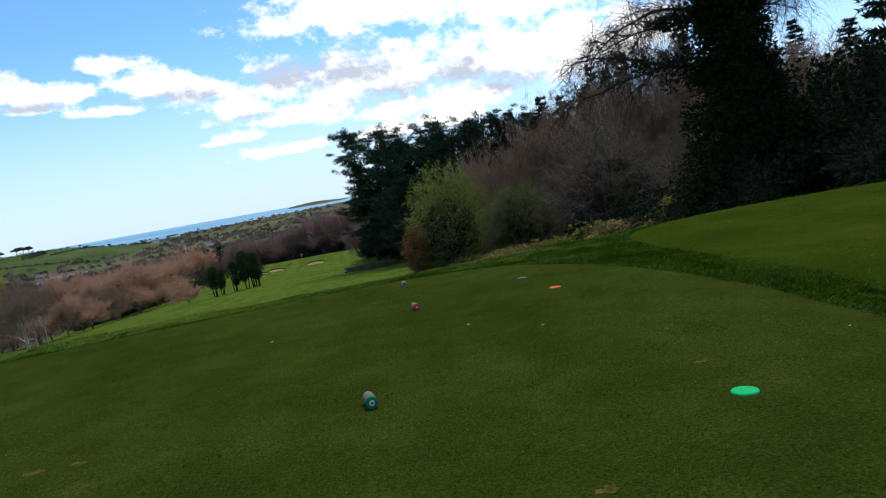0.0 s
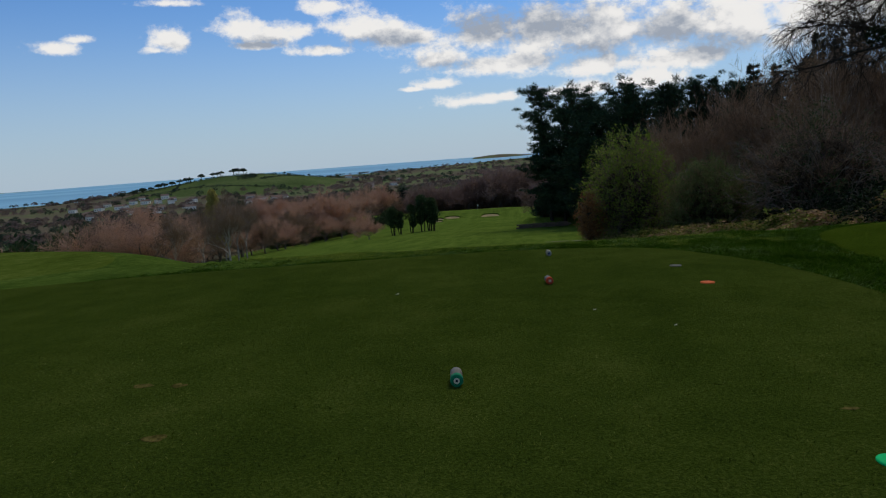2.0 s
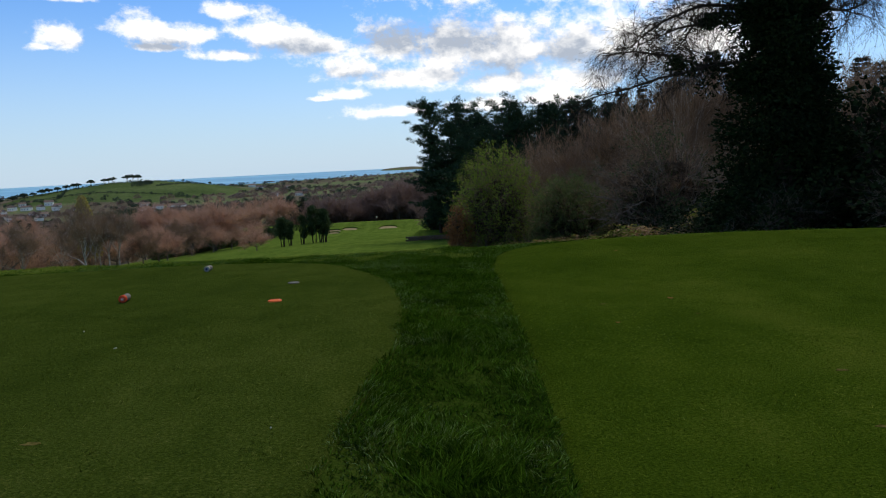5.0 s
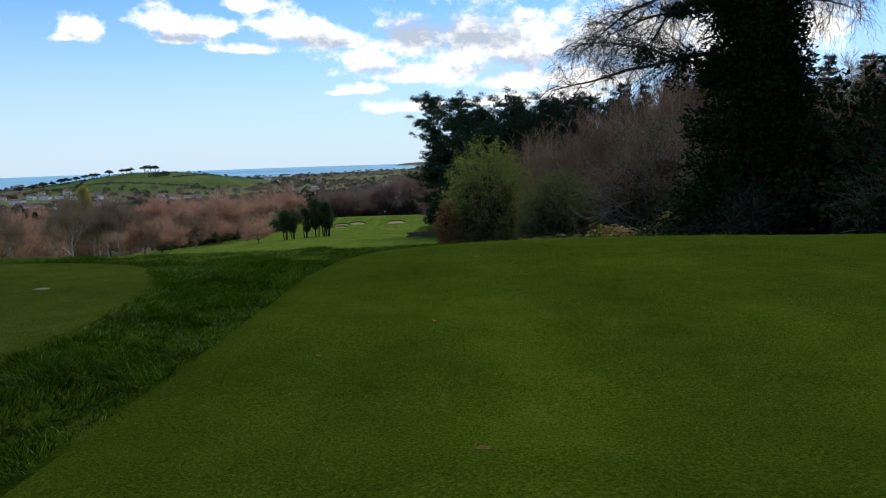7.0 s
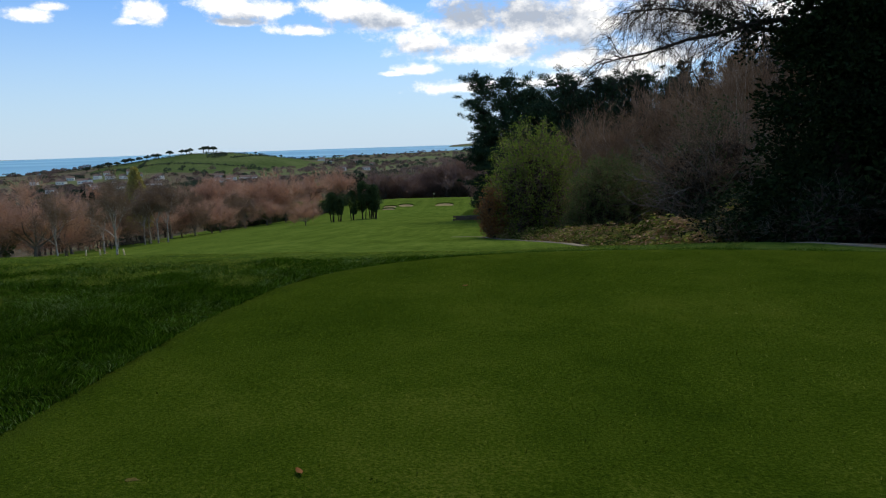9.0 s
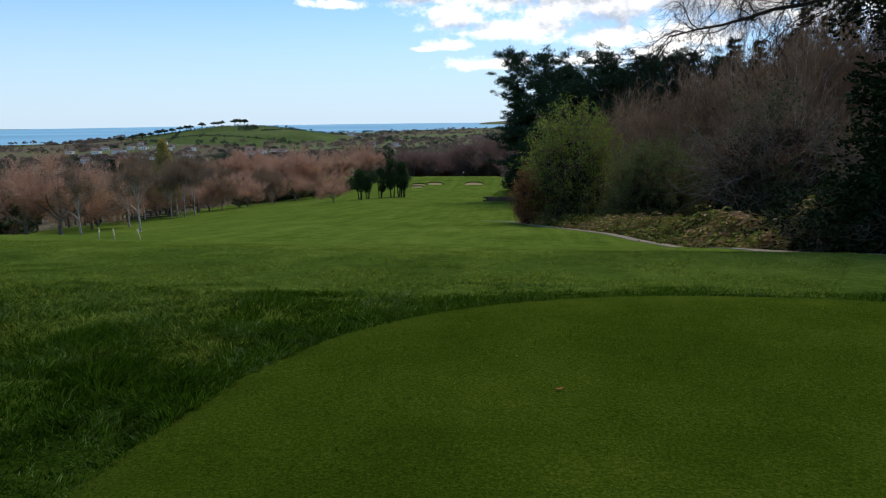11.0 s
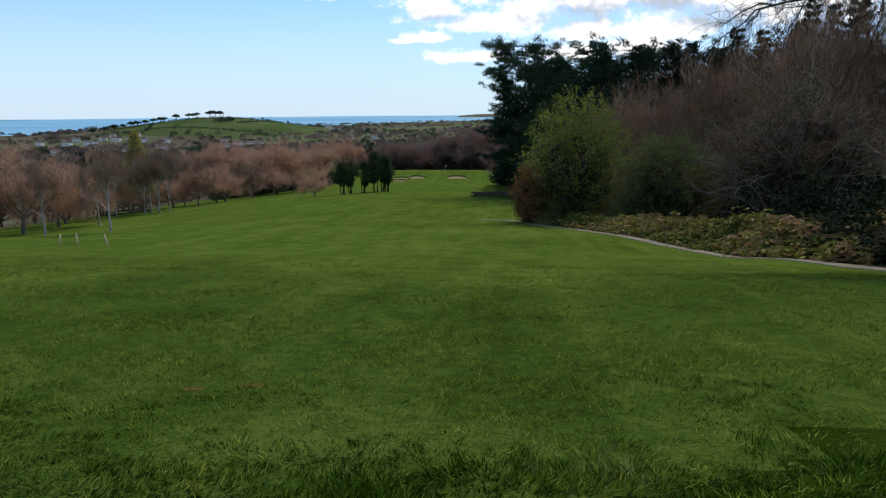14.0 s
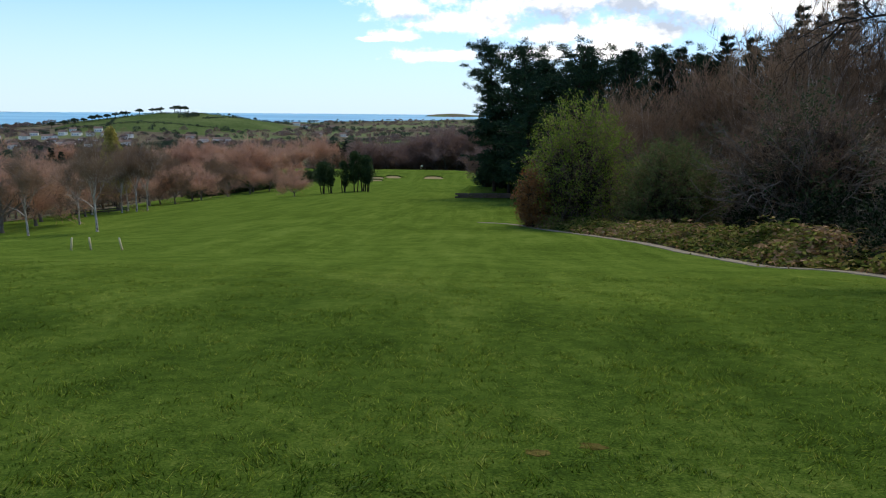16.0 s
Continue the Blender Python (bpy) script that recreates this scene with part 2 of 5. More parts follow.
add_mowing(M_FAIRWAY, 0.16, -9)
add_mowing(M_TEE_A, 0.10, 4)
add_mowing(M_TEE_B, 0.12, -6)
M_BLADE_ROUGH = material("rough_blades", [(0.12, (0.011, 0.030, 0.0018)), (0.42, (0.031, 0.078, 0.0042)), (0.66, (0.066, 0.138, 0.0120)), (0.96, (0.26, 0.33, 0.15))], 1.1, 7.0, rough=0.7, island=0.52, spec=0.0, thin=0.4)
M_BLADE_TEE_A = material("tee_blades_dark", [(0.2, (0.0336, 0.0528, 0.0043)), (0.5, (0.0660, 0.0936, 0.0096)), (0.8, (0.1320, 0.1464, 0.0264)), (0.97, (0.2880, 0.2760, 0.0900))], 0.6, 12.0, rough=0.8, island=0.7, spec=0.0, thin=0.4)
M_BLADE_TEE_B = material("tee_blades_bright", [(0.2, (0.0336, 0.0576, 0.0024)), (0.5, (0.0660, 0.1008, 0.0048)), (0.8, (0.1320, 0.1632, 0.0168)), (0.97, (0.2880, 0.3000, 0.0720))], 0.6, 12.0, rough=0.8, island=0.7, spec=0.0, thin=0.4)
add_mowing(M_BLADE_TEE_A, 0.14, 4)
add_mowing(M_BLADE_TEE_B, 0.16, -6)
add_mowing(M_BLADE_ROUGH, 0.20, 0)
M_BLADE_FAIR = material("fairway_blades", [(0.25, (0.0700, 0.1233, 0.0124)), (0.45, (0.1358, 0.2137, 0.0202)), (0.6, (0.2014, 0.2754, 0.0310)), (0.9, (0.3721, 0.3905, 0.0851))], 0.8, 14.0, rough=0.8, island=0.70, weights=(0.28, 0.32), mid=6.0, spec=0.0, thin=0.5)
add_mowing(M_BLADE_FAIR, 0.16, -9)
M_LAND = material("far_fields", [(0.36, (0.0825, 0.0770, 0.0462)), (0.45, (0.1375, 0.1100, 0.0726)), (0.52, (0.1210, 0.1232, 0.0605)), (0.59, (0.1320, 0.1705, 0.0660)), (0.68, (0.1650, 0.1342, 0.0902))], 0.0065, 0.05, weights=(0.7, 0.3), spec=0.0)
M_FIELD = material("hill_pasture", [(0.35, (0.050, 0.074, 0.022)), (0.50, (0.078, 0.108, 0.034)), (0.62, (0.112, 0.138, 0.048)), (0.75, (0.140, 0.145, 0.066))], 0.011, 0.2, spec=0.0)
M_SAND = material("bunker_sand", [(0.3, (0.2850, 0.2112, 0.0910)), (0.7, (0.4085, 0.3124, 0.1435))], 1.0, 20.0, bump=0.3)
M_SOIL = material("sandy_soil", [(0.4, (0.0470, 0.0411, 0.0089)), (0.6, (0.1272, 0.1028, 0.0274))], 14.0, 60.0, bump=0.6, spec=0.0)
M_PATHWAY = material("path_gravel", [(0.3, (0.178, 0.146, 0.094)), (0.7, (0.305, 0.255, 0.170))], 1.2, 30.0, bump=0.4, spec=0.05)
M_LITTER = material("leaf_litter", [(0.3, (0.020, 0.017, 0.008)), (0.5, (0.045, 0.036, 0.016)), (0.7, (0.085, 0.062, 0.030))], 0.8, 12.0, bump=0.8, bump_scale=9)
M_BARK_DARK = material("bark_dark", [(0.3, (0.0200, 0.0162, 0.0119)), (0.7, (0.0600, 0.0475, 0.0340))], 2.0, 18.0, bump=0.6)
M_BARK_GREY = material("bark_grey", [(0.3, (0.0700, 0.0551, 0.0391)), (0.7, (0.1500, 0.1216, 0.0892))], 2.0, 18.0, bump=0.6)
M_BARK_PALE = material("bark_pale", [(0.3, (0.1076, 0.0869, 0.0646)), (0.7, (0.2484, 0.2070, 0.1573))], 2.0, 18.0, bump=0.6)
M_BIRCH = material("birch_bark", [(0.38, (0.130, 0.100, 0.070)), (0.48, (0.480, 0.400, 0.310)), (0.7, (0.720, 0.620, 0.490))], 4.0, 15.0, bump=0.3, spec=0.0)
M_TWIG_RED = material("twigs_reddish", [(0.25, (0.3727, 0.2069, 0.1279)), (0.75, (0.6493, 0.3950, 0.2496))], 0.12, 3.0, island=0.4, thin=0.45, spec=0.0)
M_TWIG_BROWN = material("twigs_brown", [(0.25, (0.1507, 0.0959, 0.0541)), (0.75, (0.3014, 0.2025, 0.1221))], 0.3, 3.0, island=0.4, spec=0.0, thin=0.4)
# dark brown that stands for the shade deep inside the bushes
M_INNER_SHADE = material("inner_shade", [(0.3, (0.034, 0.027, 0.018)), (0.7, (0.085, 0.066, 0.044))], 0.6, 5.0, island=0.5, spec=0.0)
M_TWIG_DULL = material("twigs_dull", [(0.25, (0.1800, 0.1152, 0.0864)), (0.75, (0.3096, 0.2124, 0.1692))], 0.06, 3.0, island=0.4, spec=0.0, thin=0.45)
M_TWIG_GREY = material("twigs_grey", [(0.25, (0.1314, 0.0834, 0.0510)), (0.5, (0.2009, 0.1329, 0.0834)), (0.75, (0.3323, 0.2357, 0.1584))], 0.25, 2.0, island=0.45, thin=0.35, spec=0.0)
M_NEEDLE = material("pine_needles", [(0.2, (0.0162, 0.0324, 0.0175)), (0.55, (0.0323, 0.0619, 0.0275)), (0.9, (0.0648, 0.1000, 0.0400))], 0.4, 3.0, island=0.5, rough=0.9, spec=0.1)
M_NEEDLE_B = material("spruce_needles", [(0.2, (0.0120, 0.0240, 0.0120)), (0.55, (0.0240, 0.0432, 0.0192)), (0.9, (0.0504, 0.0720, 0.0312))], 0.4, 3.0, island=0.5, rough=0.9, spec=0.1)
M_EVERGREEN = material("evergreen_leaves", [(0.2, (0.0260, 0.0455, 0.0163)), (0.55, (0.0585, 0.0910, 0.0325)), (0.9, (0.1219, 0.1625, 0.0585))], 0.4, 3.0, island=0.5, rough=0.9, spec=0.05, thin=0.2)
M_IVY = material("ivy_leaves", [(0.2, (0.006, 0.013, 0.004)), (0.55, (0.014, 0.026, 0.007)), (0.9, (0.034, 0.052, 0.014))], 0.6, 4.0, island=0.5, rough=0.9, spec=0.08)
M_LEAF_SPRING = material("spring_leaves", [(0.2, (0.090, 0.135, 0.018)), (0.55, (0.185, 0.250, 0.032)), (0.9, (0.36, 0.42, 0.070))], 0.5, 3.0, island=0.5, thin=0.45, spec=0.05)
M_LEAF_OLIVE = material("olive_leaves", [(0.2, (0.062, 0.080, 0.026)), (0.55, (0.115, 0.145, 0.046)), (0.9, (0.200, 0.235, 0.070))], 0.3, 3.0, island=0.4, thin=0.35, spec=0.05)
M_LEAF_WILLOW = material("willow_leaves", [(0.2, (0.2900, 0.2392, 0.0580)), (0.55, (0.4930, 0.4132, 0.1015)), (0.9, (0.6670, 0.5800, 0.1740))], 0.5, 3.0, island=0.5, thin=0.4, spec=0.0)
M_LEAF_BEECH = material("dead_beech_leaves", [(0.2, (0.1522, 0.0616, 0.0209)), (0.55, (0.2936, 0.1294, 0.0444)), (0.9, (0.4133, 0.2218, 0.0914))], 0.8, 5.0, island=0.5, thin=0.3, spec=0.05)
M_BRACKEN = material("bracken_fronds", [(0.22, (0.0373, 0.0525, 0.0110)), (0.38, (0.1318, 0.1574, 0.0242)), (0.48, (0.2525, 0.2466, 0.0494)), (0.58, (0.2745, 0.1679, 0.0769)), (0.72, (0.4172, 0.2623, 0.1373)), (0.92, (0.5710, 0.4197, 0.2416))], 0.16, 1.4, island=0.40, thin=0.25, weights=(0.75, 0.25))
M_WOOD_FAR = material("far_wood_brown", [(0.2, (0.1092, 0.0782, 0.0575)), (0.5, (0.2012, 0.1403, 0.1058)), (0.8, (0.2990, 0.2127, 0.1552))], 0.01, 0.1, island=0.5, spec=0.0, thin=0.35)
M_WOOD_FAR_G = material("far_wood_green", [(0.2, (0.034, 0.050, 0.030)), (0.5, (0.062, 0.082, 0.046)), (0.8, (0.110, 0.125, 0.066))], 0.01, 0.1, island=0.5, spec=0.0, thin=0.2)
M_POST = material("weathered_timber", [(0.3, (0.4641, 0.3773, 0.1925)), (0.7, (0.8289, 0.6821, 0.3673))], 3.0, 30.0, bump=0.4)
M_STONE = material("wall_stone", [(0.3, (0.0878, 0.0624, 0.0429)), (0.7, (0.1950, 0.1443, 0.1014))], 1.5, 14.0, bump=0.6, spec=0.05)
M_GREY_PLASTIC = material("grey_recycled_plastic", [(0.3, (0.1045, 0.0900, 0.0605)), (0.7, (0.1986, 0.1710, 0.1123))], 6.0, 60.0, rough=0.6, bump=0.1, spec=0.2)
M_CAP_GREEN = material("green_cap", [(0.3, (0.0052, 0.1300, 0.0510)), (0.7, (0.0104, 0.2000, 0.0780))], 6.0, 60.0, rough=0.8, spec=0.15)
M_CAP_RED = material("red_cap", [(0.3, (0.50, 0.050, 0.016)), (0.7, (0.62, 0.085, 0.028))], 6.0, 60.0, rough=0.8)
M_CAP_BLUE = material("blue_cap", [(0.3, (0.0360, 0.0540, 0.1210)), (0.7, (0.0600, 0.0840, 0.1650))], 6.0, 60.0, rough=0.8, spec=0.15)
M_BADGE_PINK = material("pink_badge", [(0.3, (0.55, 0.17, 0.12)), (0.7, (0.65, 0.24, 0.18))], 8.0, 60.0, rough=0.6)
M_BADGE_PALE = material("pale_ring", [(0.3, (0.2805, 0.2520, 0.1711)), (0.7, (0.3630, 0.3240, 0.2186))], 8.0, 60.0, rough=0.6)
M_WHITE = material("white_paint", [(0.3, (0.6171, 0.5478, 0.3502)), (0.7, (0.7480, 0.6640, 0.4268))], 8.0, 60.0, rough=0.5)
M_DARK = material("dark_paint", [(0.3, (0.02, 0.02, 0.022)), (0.7, (0.05, 0.05, 0.05))], 8.0, 60.0, rough=0.5)
M_DISC_GREEN = material("green_plate", [(0.3, (0.0050, 0.4000, 0.0975)), (0.7, (0.0150, 0.5600, 0.1500))], 9.0, 60.0, rough=0.6)
M_DISC_ORANGE = material("orange_plate", [(0.3, (0.55, 0.10, 0.02)), (0.7, (0.72, 0.16, 0.04))], 9.0, 60.0, rough=0.6)
M_DISC_GREY = material("grey_plate", [(0.3, (0.0886, 0.0816, 0.0497)), (0.7, (0.1463, 0.1326, 0.0799))], 9.0, 60.0, rough=0.7, spec=0.1)
M_WALL_HOUSE = material("house_render", [(0.3, (0.80, 0.70, 0.55)), (0.7, (0.92, 0.88, 0.78))], 0.05, 1.0)
M_ROOF_HOUSE = material("house_roof", [(0.3, (0.16, 0.11, 0.08)), (0.7, (0.28, 0.20, 0.15))], 0.05, 1.0)
M_GLASS_DARK = material("window_glass", [(0.3, (0.02, 0.025, 0.03)), (0.7, (0.04, 0.05, 0.06))], 1.0, 5.0, rough=0.1, spec=0.5)


def water_material():
    m = bpy.data.materials.new("sea_water")
    m.use_nodes = True
    nt = m.node_tree
    N, L = nt.nodes.new, nt.links.new
    b = nt.nodes["Principled BSDF"]
    b.inputs["Roughness"].default_value = 0.45
    b.inputs["IOR"].default_value = 1.33
    b.inputs["Specular IOR Level"].default_value = 0.12
    n = N("ShaderNodeTexNoise")
    n.inputs["Scale"].default_value, n.inputs["Detail"].default_value = 0.002, 5
    mp = N("ShaderNodeMapping")
    mp.inputs["Scale"].default_value = (0.35, 1.6, 1)
    L(N("ShaderNodeTexCoord").outputs["Object"], mp.inputs[0])
    L(mp.outputs[0], n.inputs["Vector"])
    cr = N("ShaderNodeValToRGB")
    cr.color_ramp.elements[0].position, cr.color_ramp.elements[0].color = 0.35, (0.16, 0.36, 0.46, 1)
    cr.color_ramp.elements[1].position, cr.color_ramp.elements[1].color = 0.65, (0.27, 0.52, 0.60, 1)
    L(n.outputs["Fac"], cr.inputs[0])
    L(cr.outputs[0], b.inputs["Base Color"])
    return m


M_SEA = water_material()


# ---------------------------------------------------------------- shapes
RING = {n: [(math.cos(6.28318 * i / n), math.sin(6.28318 * i / n)) for i in range(n)] for n in range(3, 13)}


class Geo:
    """Vertices and faces gathered for one mesh."""

    def __init__(self):
        self.v, self.f = [], []

    def tube(self, p, q, r0, r1, n=4):
        d = q - p
        if d.length_squared < 1e-12:
            return
        a = d.orthogonal().normalized()
        b = d.cross(a).normalized()
        k = len(self.v)
        ring = [a * c + b * s for c, s in RING[n]]
        self.v += [p + w * r0 for w in ring]
        self.v += [q + w * r1 for w in ring]
        self.f += [(k + i, k + (i + 1) % n, k + n + (i + 1) % n, k + n + i) for i in range(n)]

    def leaf(self, p, d, w, length, rng):
        """A pointed leaf or needle spray from p along d."""
        side = d.cross(Vector((rng.uniform(-1, 1), rng.uniform(-1, 1), rng.uniform(-1, 1))))
        if side.length < 1e-4:
            return
        side = side.normalized() * w
        k = len(self.v)
        self.v += [p - side * 0.3, p + d * (length * 0.5) + side, p + d * length, p + d * (length * 0.5) - side]
        self.f.append((k, k + 1, k + 2, k + 3))

    def spike(self, p, q, w, rng):
        """The thinnest twig: one sliver from p to a point at q."""
        d = q - p
        a = d.cross(Vector((rng.uniform(-1, 1), rng.uniform(-1, 1), rng.uniform(-1, 1))))
        if a.length_squared < 1e-9:
            return
        a = a.normalized() * w
        k = len(self.v)
        self.v += [p - a, p + a, q]
        self.f.append((k, k + 1, k + 2))

    def tri(self, p, size, rng):
        u = Vector((rng.gauss(0, 1), rng.gauss(0, 1), rng.gauss(0, 1))).normalized()
        w = u.orthogonal().normalized()
        k = len(self.v)
        self.v += [p - u * size * 0.5 - w * size * 0.35, p + u * size * 0.6, p + w * size * 0.5]
        self.f.append((k, k + 1, k + 2))

    def mesh(self, name, mat, smooth=False):
        me = bpy.data.meshes.new(name)
        me.from_pydata(self.v, [], self.f)
        me.materials.append(mat)
        if smooth:
            me.polygons.foreach_set("use_smooth", [True] * len(me.polygons))
        me.update()
        return me


def sphere_dir(rng, up=-1.0):
    while True:
        v = Vector((rng.uniform(-1, 1), rng.uniform(-1, 1), rng.uniform(-1, 1)))
        if 0.05 < v.length < 1 and v.z / v.length >= up:
            return v.normalized()


def thing(name, label, category, group="", kind=""):
    return tagged(new(name), label, category, group, kind)


def part(name, me, parent, label=""):
    ob = new(name, me)
    ob.parent = parent
    if label:
        ob["label"] = label
    return ob


def bm_mesh(name, bm, mat, smooth=False):
    me = bpy.data.meshes.new(name)
    bm.to_mesh(me)
    bm.free()
    me.materials.append(mat)
    if smooth:
        me.polygons.foreach_set("use_smooth", [True] * len(me.polygons))
    return me


# ---------------------------------------------------------------- the lie of the land
PROFILE = [(-400, 8), (-60, 2.0), (0, 0.2), (6, 0.0), (12, -0.22), (14.6, -0.36), (16.1, -0.68), (17.8, -0.98), (19.8, -1.34), (24.2, -1.9),
           (32, -3.3), (40.6, -4.95), (55, -6.7), (72, -8.75), (105, -12), (145, -15.7), (180, -18.6), (216, -21.4), (222, -21.3), (232, -20.5), (242, -20.3), (252, -20.6),
           (266, -26), (300, -34), (380, -46), (480, -51), (700, -54), (5000, -56)]


def profile(v):
    i = 1
    while i < len(PROFILE) - 1 and v > PROFILE[i][0]:
        i += 1
    (a, p), (b, q) = PROFILE[i - 1], PROFILE[i]
    return p + (q - p) * min(1.0, max(0.0, (v - a) / (b - a)))


def spline(points, steps, closed=True):
    n, out = len(points), []
    for i in range(n if closed else n - 1):
        p = [Vector(points[(i + k) % n] if closed else points[min(max(i + k, 0), n - 1)]) for k in (-1, 0, 1, 2)]
        for s in range(steps):
            t = s / steps
            out.append(0.5 * (2 * p[1] + (p[2] - p[0]) * t + (2 * p[0] - 5 * p[1] + 4 * p[2] - p[3]) * t * t + (3 * p[1] - p[0] - 3 * p[2] + p[3]) * t ** 3))
    if not closed:
        out.append(Vector(points[-1]))
    return out


TEE_A = spline([(3.40, 2.0), (3.56, 4.8), (3.74, 6.6), (3.74, 8.2), (3.53, 9.7), (3.1, 10.8), (2.4, 11.8), (1.2, 12.15), (-0.4, 12.0), (-2.8, 11.3), (-5.2, 10.5), (-7.3, 9.4),
                (-9.6, 7.9), (-11.2, 5.0), (-11.5, 0.0), (-9.0, -4.5), (-3.0, -5.5), (2.4, -4.5), (3.3, -1.0)], 6)
TEE_B = spline([(4.55, 2.0), (4.69, 5.0), (4.82, 7.5), (4.86, 9.9), (4.93, 11.4), (5.18, 12.75), (5.80, 13.75), (6.8, 14.5), (8.2, 14.9), (10.0, 14.85), (12.0, 14.3), (14.2, 13.4),
                (15.8, 11.4), (16.4, 6.0), (16.2, 0.0), (14.0, -4.5), (9.0, -5.5), (5.4, -4.5), (4.6, -1.0)], 6)
TEE_C = spline([(-12.4, 14.6), (-11.0, 17.2), (-12.4, 20.4), (-16.5, 22.3), (-22.0, 22.6), (-26.0, 19.5), (-26.0, 14.0), (-20.0, 11.6), (-15.0, 12.2)], 6)


STEP, X0, Y0, NX, NY = 0.1, -31.0, -10.0, 520, 390


def distance_map(poly):
    """Distances to an outline over the near ground, negative within, on a grid."""
    X, Y = np.meshgrid(X0 + STEP * np.arange(NX), Y0 + STEP * np.arange(NY))
    best, inside = np.full(X.shape, 1e9), np.zeros(X.shape, bool)
    for i in range(len(poly)):
        (ax, ay), (bx, by) = poly[i - 1], poly[i]
        dx, dy = bx - ax, by - ay
        t = np.clip(((X - ax) * dx + (Y - ay) * dy) / (dx * dx + dy * dy + 1e-12), 0, 1)
        best = np.minimum(best, (X - ax - t * dx) ** 2 + (Y - ay - t * dy) ** 2)
        if ay != by:
            inside ^= ((ay > Y) != (by > Y)) & (X < (bx - ax) * (Y - ay) / (by - ay) + ax)
    return np.where(inside, -np.sqrt(best), np.sqrt(best)).tolist()


MAPS = {"a": distance_map(TEE_A), "b": distance_map(TEE_B), "c": distance_map(TEE_C)}


def outside(x, y, key):
    """Distance to a tee's outline, negative within."""
    u, v = (x - X0) / STEP, (y - Y0) / STEP
    i, j = int(u), int(v)
    if u < 0 or v < 0 or i > NX - 2 or j > NY - 2:
        return 50.0
    u, v, m = u - i, v - j, MAPS[key]
    return (m[j][i] * (1 - u) + m[j][i + 1] * u) * (1 - v) + (m[j + 1][i] * (1 - u) + m[j + 1][i + 1] * u) * v


def plane_a(x, y):
    return 0.300 - 0.019 * x - 0.0338 * y


def plane_b(x, y):
    return -0.07 - 0.0125 * y - 0.0045 * max(0.0, y - 10) ** 2


def plane_c(x, y):
    return -0.86


def ease(v):
    v = min(1.0, max(0.0, v))
    return v * v * (3 - 2 * v)


def height(x, y):
    w = 0.3 + 0.03 * abs(y - 12)
    z = (profile(y - w) + 2 * profile(y) + profile(y + w)) / 4
    if y > 260:
        far = ease((y - 260) / 200)
        hill = 33 * math.exp(-((x + 535) / 140) ** 2 - ((y - 1250) / 200) ** 2) + 20 * math.exp(-((x + 730) / 165) ** 2 - ((y - 1270) / 150) ** 2)
        hill += 10 * math.exp(-((x + 370) / 120) ** 2 - ((y - 1300) / 200) ** 2) + 5 * math.exp(-((x + 190) / 230) ** 2 - ((y - 900) / 200) ** 2)
        z += far * (hill + 2.5 * noise.noise((x * 0.006, y * 0.006, 0)))
        z -= 16 * ease((y - (1480 + (x + 1050) * 1.55)) / 120)
        if x > -330 and y > 3600:
            z += 27 * math.exp(-((x + 150) / 230) ** 2 - ((y - 4300) / 350) ** 2)
    else:
        z -= 0.068 * min(58.0, max(0.0, -x - 0.15 * y - 1)) * ease((y - 41) / 20) * (1 - ease((y - 190) / 60))
        z -= 10.0 * ease((-x - 46 - 0.06 * y) / 120) * ease((y - 20) / 60)
        z += 6.0 * ease((x - 17) / 40) * ease((y + 5) / 40) * (1 - ease((y - 60) / 60))
        z += 1.9 * ease((x + 1.6) / 3.0) * ease((y - 123.7) / 5.0) * (1 - ease((y - 145) / 25))
        if -40 < x < 40 and -20 < y < 130:
            z += 0.10 * noise.noise((x * 0.12, y * 0.12, 3)) * ease((y - 15) / 10) + 0.07 * noise.noise((x * 0.30, y * 0.22, 12)) * ease((y - 16) / 6) + 0.022 * noise.noise((x * 0.9, y * 0.9, 7))
    if -30 < x < 20 and -9 < y < 27:
        top = total = 0.0
        for key, pl, reach in (("a", plane_a, 1.6), ("b", plane_b, 1.2), ("c", plane_c, 3.2)):
            d = outside(x, y, key)
            k = 1 - ease(d / reach)
            top, total = top + k * pl(x, y), total + k
        if total:
            z = top / total * min(1, total) + z * (1 - min(1, total))
    return z


def axis(near_lo, near_hi, step, far_lo, far_hi, grow):
    out, v, s = [], near_lo, step
    while v < near_hi:
        out.append(v)
        v += step
    s, hi = step, near_hi
    while hi < far_hi:
        out.append(hi)
        s *= grow
        hi += s
    out.append(far_hi)
    s, lo = step, near_lo
    while lo > far_lo:
        s *= grow
        lo -= s
        out.insert(0, max(lo, far_lo))
    return out


